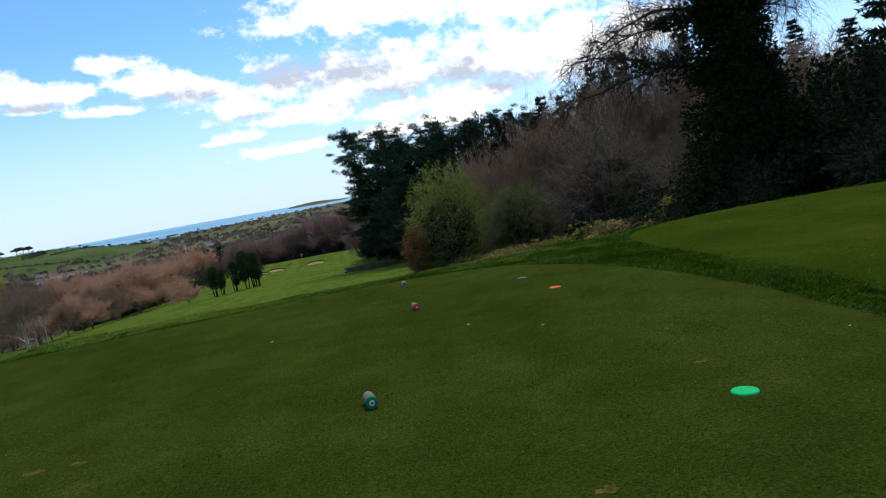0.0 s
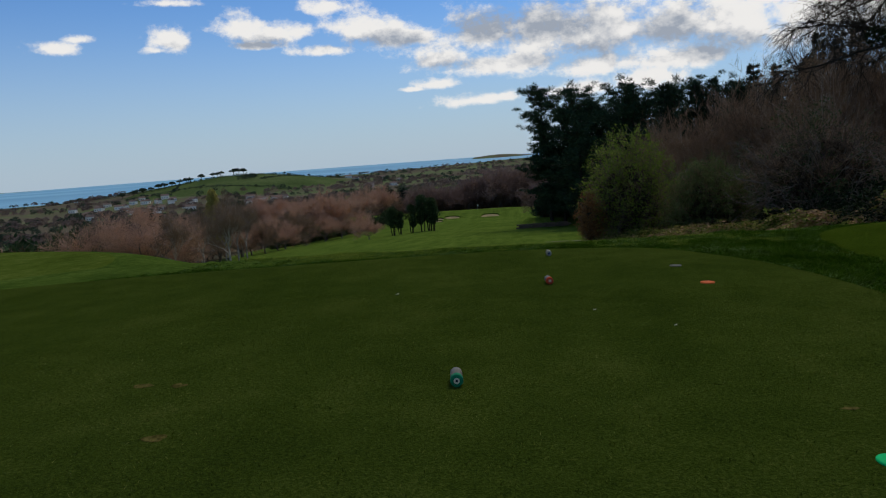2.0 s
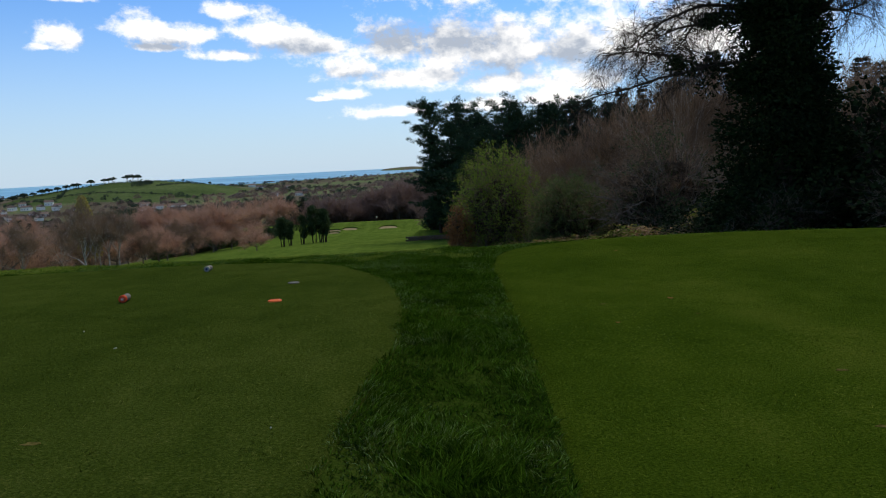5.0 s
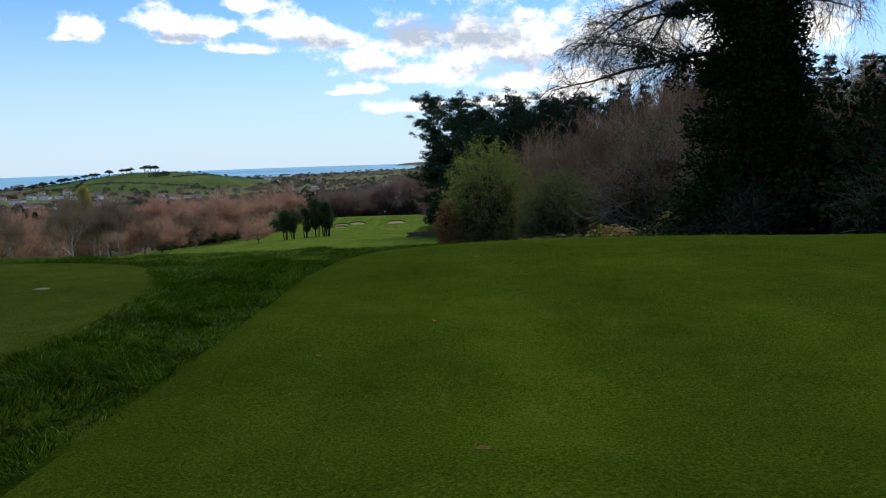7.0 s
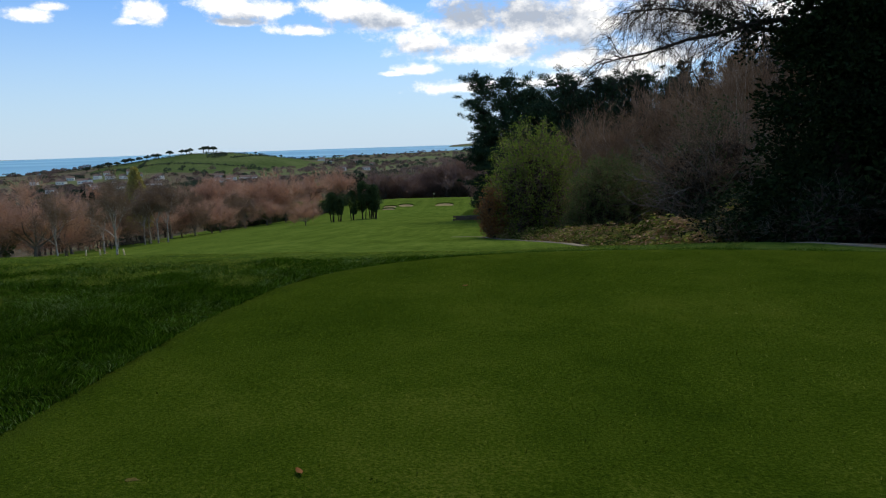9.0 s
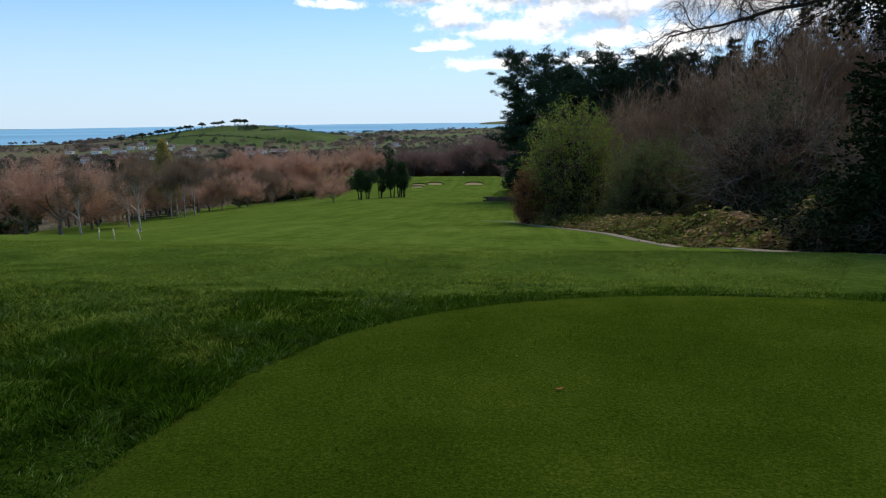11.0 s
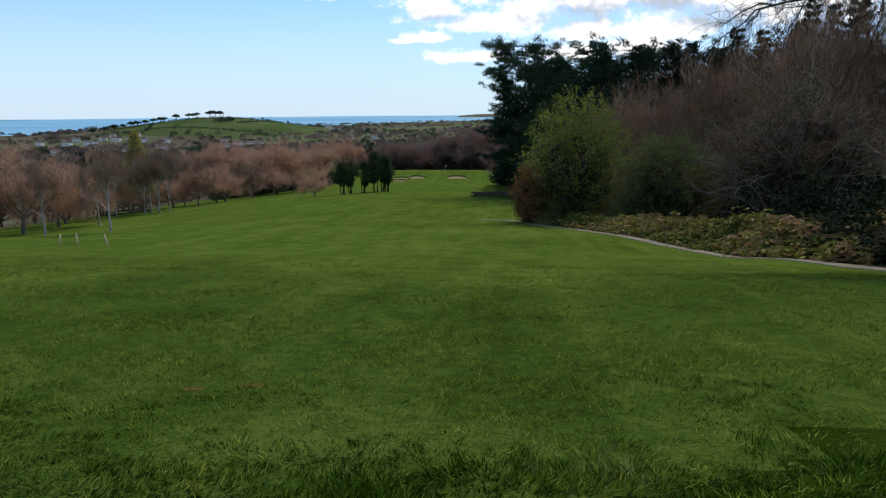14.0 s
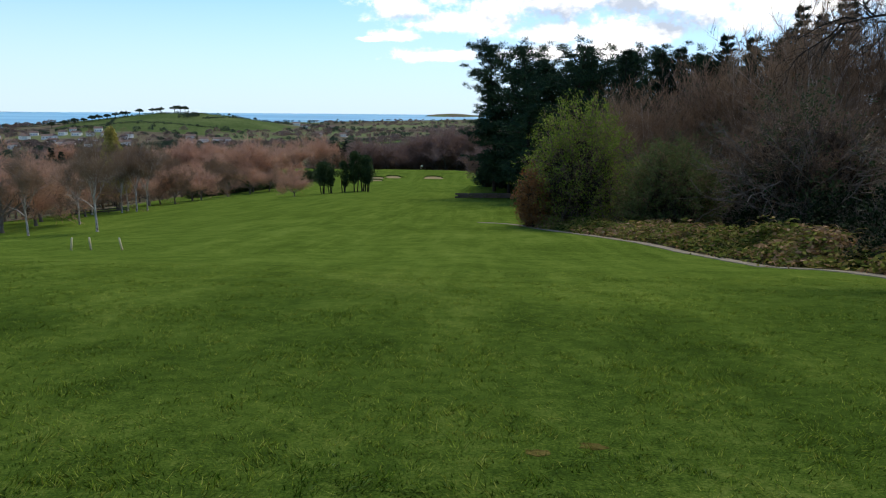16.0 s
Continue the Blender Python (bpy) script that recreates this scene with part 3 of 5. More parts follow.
def make_ground():
    xs, ys = axis(-20, 18, 0.21, -4900, 4900, 1.12), axis(-4, 40, 0.21, -1500, 4880, 1.045)
    vs = [(x, y, height(x, y)) for y in ys for x in xs]
    n = len(xs)
    fs, slot = [], []
    for j in range(len(ys) - 1):
        for i in range(n - 1):
            fs.append((j * n + i, j * n + i + 1, j * n + n + i + 1, j * n + n + i))
            x, y = (xs[i] + xs[i + 1]) / 2, (ys[j] + ys[j + 1]) / 2
            s = 0
            if y > 262 or x < -58 - 0.1 * y or x > 60:
                s = 1
            if (x + 530) ** 2 / 190 ** 2 + (y - 1220) ** 2 / 190 ** 2 < 1:
                s = 2
            if 780 < y < 1020 and -300 < x < -60 and noise.noise((x * 0.012, y * 0.012, 5)) > -0.1:
                s = 2
            if -22 < x < 18 and -6 < y < 18 and s == 0:
                d = min(outside(x, y, "a"), outside(x, y, "b"))
                if -0.5 < d < 1.1 + 0.7 * noise.noise((x * 0.8, y * 0.8, 3)):
                    s = 3
            slot.append(s)
    me = bpy.data.meshes.new("ground")
    me.from_pydata(vs, [], fs)
    for m in (M_FAIRWAY, M_LAND, M_FIELD, M_ROUGH_SOIL):
        me.materials.append(m)
    me.polygons.foreach_set("material_index", slot)
    me.polygons.foreach_set("use_smooth", [True] * len(fs))
    me.update()
    tagged(new("ground", me), "mown green golf fairway falling towards fields and the coast", "ground", kind="structure")


make_ground()


def make_sea():
    bm = bmesh.new()
    bmesh.ops.create_circle(bm, cap_ends=True, segments=96, radius=4900)
    ob = new("water", bm_mesh("water", bm, M_SEA))
    ob.location = (0, 0, -60)
    tagged(ob, "calm blue sea reaching to the horizon", "sea", kind="structure")


make_sea()


def make_patch(name, outline, rise, mat, label, plane=None):
    """A mown or laid patch that follows the ground inside an outline."""
    c = sum((Vector((p[0], p[1])) for p in outline), Vector((0, 0))) / len(outline)
    rings, n = 14, len(outline)
    f = plane or height
    vs, fs = [(c.x, c.y, f(c.x, c.y) + rise)], []
    for k in range(1, rings + 1):
        for p in outline:
            q = c + (Vector((p[0], p[1])) - c) * (k / rings)
            vs.append((q.x, q.y, f(q.x, q.y) + rise))
    for p in outline:
        q = c + (Vector((p[0], p[1])) - c) * 1.012
        vs.append((q.x, q.y, height(q.x, q.y) - 0.05))
    for i in range(n):
        j = (i + 1) % n
        fs.append((0, 1 + i, 1 + j))
        for k in range(rings):
            a = 1 + k * n
            fs.append((a + i, a + n + i, a + n + j, a + j))
    me = bpy.data.meshes.new(name)
    me.from_pydata(vs, [], fs)
    me.materials.append(mat)
    me.polygons.foreach_set("use_smooth", [True] * len(fs))
    me.update()
    return tagged(new(name, me), label, name.replace("_", " "), kind="structure")


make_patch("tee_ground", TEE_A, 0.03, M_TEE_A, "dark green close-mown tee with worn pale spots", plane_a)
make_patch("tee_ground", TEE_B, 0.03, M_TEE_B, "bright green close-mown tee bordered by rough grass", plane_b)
make_patch("tee_ground", TEE_C, 0.03, M_TEE_PALE, "pale green close-mown tee on a low mound", plane_c)


def oval(cx, cy, rx, ry, n=28, wob=0.12, seed=0):
    return [(cx + rx * math.cos(a) * (1 + wob * noise.noise((math.cos(a) * 1.3, math.sin(a) * 1.3, seed))),
             cy + ry * math.sin(a) * (1 + wob * noise.noise((math.cos(a) * 1.3, math.sin(a) * 1.3, seed + 9)))) for a in (2 * math.pi * i / n for i in range(n))]


def bunker(bx, by, rx, ry, sd):
    """A sand bowl whose far face rises, under a turf lip."""
    edge = oval(bx, by, rx, ry, seed=sd)
    make_patch("bunker", edge, 0, M_SAND, "pale sand bunker cut into the bank before the green", lambda x, y: height(x, y) + 0.12 + 0.40 * ease((y - by + 0.2 * ry) / (1.2 * ry)) - 0.15 * ease(1 - math.hypot((x - bx) / rx, (y - by) / ry)))
    vs, fs = [], []
    for i, (x, y) in enumerate(edge):
        up = ease((y - by + 0.3 * ry) / (1.3 * ry))
        dx, dy = (x - bx) / rx, (y - by) / ry
        for out, z in ((-0.10, 0.10), (0.0, 0.62 * up + 0.22), (0.5, 0.56 * up + 0.18), (2.6, -0.08)):
            px, py = x + dx * out, y + dy * out
            vs.append((px, py, height(px, py) + z))
        k = ((i + 1) % len(edge)) * 4
        fs += [(4 * i + m, 4 * i + m + 1, k + m + 1, k + m) for m in range(3)]
    me = bpy.data.meshes.new("bunker_lip")
    me.from_pydata(vs, [], fs)
    me.materials.append(M_FAIRWAY)
    me.update()
    tagged(new("bunker_lip", me), "turf lip round a sand bunker", "turf", kind="structure")


for spot in ((-11.2, 222.5, 3.2, 1.7, 1), (-24.2, 222.5, 2.7, 1.6, 2), (-28.9, 220.0, 2.4, 1.2, 3), (-28.0, 211.5, 2.2, 1.1, 4)):
    bunker(*spot)
make_patch("bare_soil", oval(2.57, 16.59, 0.10, 0.06, 20, 0.9, 3), 0.003, M_SOIL, "small bare sandy scrape in the turf")
make_patch("bare_soil", oval(2.96, 16.75, 0.11, 0.07, 20, 0.9, 5), 0.003, M_SOIL, "small bare sandy scrape in the turf")
for sx, sy, rx, ry, sd in ((-2.12, 5.38, 0.06, 0.05, 11), (-1.86, 5.39, 0.05, 0.04, 12), (-1.52, 4.51, 0.08, 0.04, 13), (0.9, 3.55, 0.05, 0.03, 14), (2.1, 4.9, 0.04, 0.02, 15), (6.4, 5.1, 0.03, 0.015, 16), (6.76, 6.01, 0.04, 0.02, 17), (5.78, 8.38, 0.035, 0.012, 18), (6.51, 7.78, 0.02, 0.01, 19)):
    pl = plane_a if sx < 4 else plane_b
    make_patch("bare_soil", oval(sx, sy, rx, ry, 20, 0.9, sd), 0.032, M_SOIL, "small worn sandy divot in the tee turf", pl)
make_patch("putting_green", oval(-17, 241, 15, 9, seed=6), 0.05, M_FAIRWAY, "close-mown putting green on a low rise")

PATH_LINE = spline([(2.6, 70.4), (5.2, 67.6), (7.7, 61.4), (9.9, 56.2), (11.6, 50.6), (12.9, 45.0), (13.9, 40.0), (14.4, 35.0), (14.8, 31.0), (15.4, 27.0), (16.2, 23.0), (17.8, 18.0), (19.5, 12.0), (20.5, 2.0), (21.0, -12.0)], 8, closed=False)


def make_path():
    vs, fs = [], []
    for i, p in enumerate(PATH_LINE):
        d = (PATH_LINE[min(i + 1, len(PATH_LINE) - 1)] - PATH_LINE[max(i - 1, 0)]).normalized()
        s = Vector((d.y, -d.x)) * (0.36 + 0.05 * noise.noise((i * 0.5, 0, 0)))
        for k in (-1.0, -0.94, -0.4, 0.4, 0.94, 1.0):
            q = p + s * k
            vs.append((q.x, q.y, height(q.x, q.y) + (0.028 if abs(k) < 0.99 else -0.03)))
        if i:
            a = (i - 1) * 6
            fs += [(a + m, a + m + 1, a + m + 7, a + m + 6) for m in range(5)]
    me = bpy.data.meshes.new("path")
    me.from_pydata(vs, [], fs)
    me.materials.append(M_PATHWAY)
    me.update()
    tagged(new("path", me), "narrow pale gravel footpath along the bracken bank", "path", kind="structure")


make_path()


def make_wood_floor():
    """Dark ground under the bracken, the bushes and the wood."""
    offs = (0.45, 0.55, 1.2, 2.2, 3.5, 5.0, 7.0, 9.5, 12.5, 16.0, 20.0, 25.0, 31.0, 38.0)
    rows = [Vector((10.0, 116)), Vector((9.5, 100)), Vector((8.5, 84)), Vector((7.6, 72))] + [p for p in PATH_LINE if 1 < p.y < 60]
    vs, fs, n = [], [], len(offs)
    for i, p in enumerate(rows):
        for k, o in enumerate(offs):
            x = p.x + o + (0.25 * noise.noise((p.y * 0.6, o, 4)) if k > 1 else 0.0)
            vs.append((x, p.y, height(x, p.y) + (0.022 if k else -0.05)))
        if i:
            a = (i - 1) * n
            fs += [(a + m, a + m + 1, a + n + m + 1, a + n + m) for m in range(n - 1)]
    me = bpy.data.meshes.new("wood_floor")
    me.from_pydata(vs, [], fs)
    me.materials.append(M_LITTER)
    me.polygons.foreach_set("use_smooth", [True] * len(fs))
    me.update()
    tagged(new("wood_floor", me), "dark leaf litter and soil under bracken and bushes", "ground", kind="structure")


make_wood_floor()


# ---------------------------------------------------------------- grass
def make_blades(name, spots, mat, label, width, segs=2, tilt=0.4):
    """Blades from rows of x, y, height, lean."""
    rng = random.Random(name + label)
    vs, fs = [], []
    for x, y, z, h, lean in spots:
        a = rng.uniform(0, 6.283)
        wx, wy = math.cos(a) * width * rng.uniform(0.6, 1.3), math.sin(a) * width * rng.uniform(0.6, 1.3)
        b = 9.0 * noise.noise((x * 1.6, y * 1.6, 11)) + rng.gauss(0, 0.9)
        lx, ly = math.cos(b) * lean * h, math.sin(b) * lean * h
        k = len(vs)
        if segs == 1:
            vs += [(x - wx, y - wy, z), (x + wx, y + wy, z), (x + lx, y + ly, z + h)]
            fs.append((k, k + 1, k + 2))
        else:
            vs += [(x - wx, y - wy, z), (x + wx, y + wy, z), (x + wx * 0.7 + lx * 0.35, y + wy * 0.7 + ly * 0.35, z + h * 0.62),
                   (x - wx * 0.7 + lx * 0.35, y - wy * 0.7 + ly * 0.35, z + h * 0.62), (x + lx, y + ly, z + h)]
            fs += [(k, k + 1, k + 2, k + 3), (k + 3, k + 2, k + 4)]
    me = bpy.data.meshes.new(name)
    me.from_pydata(vs, [], fs)
    me.materials.append(mat)
    me.polygons.foreach_set("use_smooth", [True] * len(fs))
    me.update()
    per = 3 if segs == 1 else 5
    up = []
    for _ in range(len(vs) // per):
        up += [Vector((rng.gauss(0, tilt), rng.gauss(0, tilt), 1)).normalized()] * per
    me.normals_split_custom_set_from_vertices(up)
    tagged(new(name, me), label, "grass", kind="stuff")


def rough_spots():
    """Clumps of blades that share a lean, longer in tufts and cut off sharp along the tees."""
    rng = random.Random(5)
    out = []
    while len(out) < 225000:
        if rng.random() < 0.36:
            x, y = rng.uniform(3.3, 5.4), rng.uniform(1.5, 13.5)
        else:
            x, y = rng.uniform(-6, 12), rng.uniform(9.5, 17.5)
            if rng.random() < 0.4:
                x = rng.uniform(0.5, 7.5)
        d = min(outside(x, y, "a"), outside(x, y, "b"))
        if d < -0.02 or d > 1.9 * (0.8 + 1.1 * noise.noise((x * 0.6, y * 0.6, 2)) + 0.5 * noise.noise((x * 2.1, y * 2.1, 9))) + 0.9 * rng.random() ** 2 + 1.3 * ease((y - 11.5) / 1.5) * ease((5.2 - x) / 1.2):
            continue
        n = noise.noise((x * 1.3, y * 1.3, 0)) + 0.6 * noise.noise((x * 4.2, y * 4.2, 4))
        if rng.random() > 0.75 + 0.5 * n:
            continue
        tall = (0.044 + 0.052 * n) * (0.60 + 0.40 * ease(d / 0.2)) * (1 - 0.45 * ease((d - 1.5) / 1.2)) * rng.uniform(0.75, 1.25)
        spread, lean = rng.uniform(0.012, 0.055), rng.uniform(0.3, 1.9)
        for _ in range(rng.randint(5, 14)):
            u, v = x + rng.gauss(0, spread), y + rng.gauss(0, spread)
            e = min(outside(u, v, "a"), outside(u, v, "b"))
            if e > -0.03:
                out.append((u, v, height(u, v) + (0.02 if e < 0.03 else -0.005), max(0.022, tall * rng.uniform(0.5, 1.3)), lean * rng.uniform(0.4, 1.7)))
    return out


make_blades("rough_grass", rough_spots(), M_BLADE_ROUGH, "uncut dark green tufted rough grass between the tees", 0.0032)


def fair_spots():
    rng = random.Random(6)
    out = []
    while len(out) < 250000:
        y = 12.6 + 19 * rng.random() ** 2.3
        x = rng.uniform(-5 - (y - 14) * 0.7, 9 + (y - 14) * 0.5)
        if min(outside(x, y, "a"), outside(x, y, "b")) < 0.5 or (math.hypot((x - 2.77) / 0.34, (y - 16.67) / 0.13) < 1 and rng.random() < 0.45):
            continue
        n = noise.noise((x * 0.8, y * 0.8, 8)) + 0.6 * noise.noise((x * 3.1, y * 3.1, 14))
        if rng.random() > 0.72 + 0.5 * n:
            continue
        tall, spread, lean = max(0.014, 0.030 + 0.026 * n), rng.uniform(0.02, 0.07), rng.uniform(0.5, 2.2)
        for _ in range(rng.randint(3, 9)):
            u, v = x + rng.gauss(0, spread), y + rng.gauss(0, spread)
            out.append((u, v, height(u, v) - 0.004, tall * rng.uniform(0.5, 1.4), lean * rng.uniform(0.6, 1.4)))
    return out


make_blades("fairway_grass", fair_spots(), M_BLADE_FAIR, "mown green semi-rough grass with clumps", 0.0040, segs=1, tilt=0.25)


def tee_spots(seed, count, x0, x1, y0, y1, key, pl):
    rng = random.Random(seed)
    out = []
    while len(out) < count:
        x, y = rng.uniform(x0, x1), y0 + (y1 - y0) * rng.random() ** 1.3
        if outside(x, y, key) > 0.0:
            continue
        out.append((x, y, pl(x, y) + 0.026, 0.011 * rng.uniform(0.5, 1.5), rng.uniform(0.8, 2.4)))
    return out


make_blades("tee_grass", tee_spots(7, 95000, -3.6, 3.75, 2.4, 8.5, "a", plane_a), M_BLADE_TEE_A, "short dry dark green tee turf", 0.0024, segs=1)
make_blades("tee_grass", tee_spots(8, 130000, 4.5, 11.5, 3.5, 14.8, "b", plane_b), M_BLADE_TEE_B, "short bright green tee turf", 0.0024, segs=1)


# ---------------------------------------------------------------- trees
def limb(g, tips, rng, p, d, length, r, level, top, kids, wander, droop, sides):
    """One limb of three bends; it branches until level runs out. tips gathers the ends of the finest twigs."""
    steps = 3 if level > 1 else level + 1
    q = p
    for s in range(steps):
        d = (d + Vector((rng.gauss(0, wander), rng.gauss(0, wander), rng.gauss(0, wander) - droop * (level == 0)))).normalized()
        e = q + d * (length / steps)
        ra, rb = r * (1 - 0.5 * s / steps), r * (1 - 0.5 * (s + 1) / steps)
        g.tube(q, e, ra, max(rb, 0.004), sides if level > 1 else 3)
        if level > 0:
            for _ in range(kids[len(kids) - level]):
                if s == 0 and level == top:
                    continue
                t = rng.random()
                side = sphere_dir(rng)
                nd = (d * rng.uniform(0.5, 1.0) + side * rng.uniform(0.5, 0.9) + Vector((0, 0, 0.25))).normalized()
                limb(g, tips, rng, q + (e - q) * t, nd, length * rng.uniform(0.45, 0.7), rb * 0.55, level - 1, top, kids, wander, droop, sides)
        q = e
    if level == 0:
        tips.append((q, d))


def bare_tree(seed, h, trunk, r, spread, kids, bark, twig, twig_r=0.014, droop=0.0, wander=0.13, limbs=7, tip_twigs=2, tip_len=0.5, girth=1.0):
    """Meshes of trunk, limbs and twigs of a leafless tree of height h."""
    rng = random.Random(seed)
    gt, gl, gw, tips = Geo(), Geo(), Geo(), []
    p, d = Vector((0, 0, -0.15)), Vector((rng.gauss(0, 0.05), rng.gauss(0, 0.05), 1)).normalized()
    gt.tube(p, p + d * 0.3, r * 1.5, r * 1.05, 8)
    q = p + d * 0.3
    for s in range(4):
        d = (d + Vector((rng.gauss(0, 0.05), rng.gauss(0, 0.05), 0.1))).normalized()
        e = q + d * (trunk / 4)
        gt.tube(q, e, r * (1.05 - 0.08 * s), r * (0.97 - 0.08 * s), 8)
        q = e
    for i in range(limbs):
        a = 6.283 * (i + rng.uniform(-0.3, 0.3)) / limbs
        tilt = spread * rng.uniform(0.55, 1.1)
        dd = Vector((math.cos(a) * math.sin(tilt), math.sin(a) * math.sin(tilt), math.cos(tilt)))
        start = q - d * (trunk * 0.35 * rng.random())
        limb(gl, tips, rng, start, dd, (h - trunk) * rng.uniform(0.52, 0.66), r * rng.uniform(0.4, 0.55), len(kids), len(kids), kids, wander, droop, 3)
    limb(gl, tips, rng, q, d, (h - trunk) * 0.62, r * 0.6, len(kids), len(kids), kids, wander, droop, 3)
    for p, d in tips:
        for _ in range(tip_twigs):
            dd = (d * 0.7 + sphere_dir(rng) * 0.8 + Vector((0, 0, 0.2 - droop * 2.5))).normalized()
            b = p - d * tip_len * rng.uniform(0.0, 1.2)
            e = b + dd * tip_len * rng.uniform(0.5, 1.3)
            gw.spike(b, e, twig_r, rng)
            dd = (dd + sphere_dir(rng) * 0.8 + Vector((0, 0, -droop * 3))).normalized()
            c = b.lerp(e, rng.uniform(0.3, 0.7))
            gw.spike(c, c + dd * tip_len * rng.uniform(0.4, 0.8), twig_r * 0.8, rng)
    top = sorted(v.z for v in gw.v)[int(len(gw.v) * 0.985)]
    k = h / top
    for g in (gt, gl, gw):
        g.v = [Vector((v.x * k * girth, v.y * k * girth, v.z * k)) for v in g.v]
    return gt.mesh("trunk", bark, True), gl.mesh("limbs", bark), gw.mesh("twig", twig)


def put_tree(meshes, name, label, category, x, y, scale, turn, group="", names=("trunk", "bough", "twig_mass"), sink=0.0):
    ob = thing(name, label, category, group)
    for n, me in zip(names, meshes):
        part(n, me, ob)
    ob.matrix_basis = pose(x, y, height(x, y) - sink, 0, 0, turn) @ Matrix.Diagonal((scale[0], scale[0], scale[1], 1))
    return ob


def clump(g, c, rx, rz, count, size, rng, hollow=0.4):
    for _ in range(count):
        d = sphere_dir(rng)
        k = hollow + (1 - hollow) * rng.random() ** 0.6
        p = c + Vector((d.x * rx * k, d.y * rx * k, d.z * rz * k))
        g.leaf(p, (d + sphere_dir(rng) * 0.8).normalized(), size * rng.uniform(0.25, 0.5), size * rng.uniform(0.7, 1.4), rng)


def tuft(g, c, rx, rz, count, length, w, rng):
    """Needle sprays that stand out of a flat tuft, mostly upwards."""
    for _ in range(count):
        d = sphere_dir(rng)
        k = rng.random() ** 0.5
        p = c + Vector((d.x * rx * k, d.y * rx * k, d.z * rz * k))
        e = (d * 0.8 + sphere_dir(rng) * 0.7 + Vector((0, 0, 0.55))).normalized()
        g.spike(p, p + e * length * rng.uniform(0.6, 1.3), w * rng.uniform(0.7, 1.3), rng)


def pine_tree(seed, h, lean=0.0, bare=0.35, rx=4.2, clumps=46, needles=130):
    """A Scots pine: a bent trunk, level limbs and tufts of needles in tiers."""
    rng = random.Random(seed)
    gt, gl, gn = Geo(), Geo(), Geo()
    pts, r = [], 0.34
    for i in range(9):
        t = i / 8
        pts.append(Vector((lean * t * t * 3 + rng.gauss(0, 0.12), rng.gauss(0, 0.12), -0.2 + t * h * 0.96)))
    for i in range(8):
        gt.tube(pts[i], pts[i + 1], r * (1 - 0.85 * i / 8), r * (1 - 0.85 * (i + 1) / 8), 7)
    for i in range(clumps):
        t = bare + (1 - bare) * (i + rng.random()) / clumps
        k = min(7, int(t * 8))
        base = pts[k].lerp(pts[k + 1], t * 8 - k)
        a = rng.uniform(0, 6.283)
        reach = rx * (0.26 + 0.85 * math.sin(math.pi * min(1, (1 - t) * 0.74 + 0.09)) ** 0.8) * rng.uniform(0.45, 1.2)
        d = Vector((math.cos(a), math.sin(a), rng.uniform(-0.10, 0.30) + 0.55 * ease((t - 0.6) / 0.4)))
        tip = base + d * reach
        gl.tube(base, base + d * (reach * 0.55) + Vector((0, 0, 0.2)), 0.08, 0.05, 4)
        gl.tube(base + d * (reach * 0.55) + Vector((0, 0, 0.2)), tip, 0.05, 0.02, 4)
        for m in range(6):
            c = base + d * (reach * (0.28 + 0.15 * m)) + Vector((rng.gauss(0, 0.55), rng.gauss(0, 0.55), rng.uniform(-0.2, 0.5)))
            tuft(gn, c, rng.uniform(0.45, 0.85), rng.uniform(0.15, 0.35), needles // 3, 0.48, 0.042, rng)
        for _ in range(needles // 4 if t < 0.8 else 8):
            p = base + d * (reach * rng.uniform(0.05, 0.8)) + sphere_dir(rng) * rng.uniform(0.2, 0.8)
            gn.spike(p, p + sphere_dir(rng) * 0.7, 0.14, rng)
    for k in range(3):
        tuft(gn, pts[-1] + Vector((rng.gauss(0, 0.35), rng.gauss(0, 0.35), -0.5 * k)), 0.5 + 0.2 * k, 0.5, needles // 2, 0.6, 0.08, rng)
    return gt.mesh("trunk", M_BARK_DARK, True), gl.mesh("limbs", M_BARK_DARK), gn.mesh("needles", M_NEEDLE)


def spruce_tree(seed, h, rx=3.0):
    rng = random.Random(seed)
    gt, gn = Geo(), Geo()
    gt.tube(Vector((0, 0, -0.3)), Vector((0, 0, h * 0.97)), 0.28, 0.02, 7)
    n = 26
    for i in range(n):
        z = h * (0.10 + 0.88 * i / n)
        reach = rx * (1 - i / n) ** 0.8 + 0.25
        for k in range(8):
            a = rng.uniform(0, 6.283)
            d = Vector((math.cos(a), math.sin(a), rng.uniform(-0.25, 0.30)))
            rr = reach * rng.uniform(0.6, 1.15)
            gt.tube(Vector((0, 0, z)), Vector((0, 0, z)) + d * rr, 0.035, 0.01, 3)
            for m in range(7):
                t = 0.2 + 0.8 * m / 6
                p = Vector((0, 0, z)) + d * (rr * t)
                for _ in range(4):
                    e = (d + sphere_dir(rng) * 0.9 + Vector((0, 0, 0.05))).normalized()
                    gn.spike(p, p + e * rng.uniform(0.35, 0.8) * (1.15 - 0.4 * t), 0.085, rng)
    return gt.mesh("trunk", M_BARK_DARK, True), gn.mesh("needles", M_NEEDLE_B)


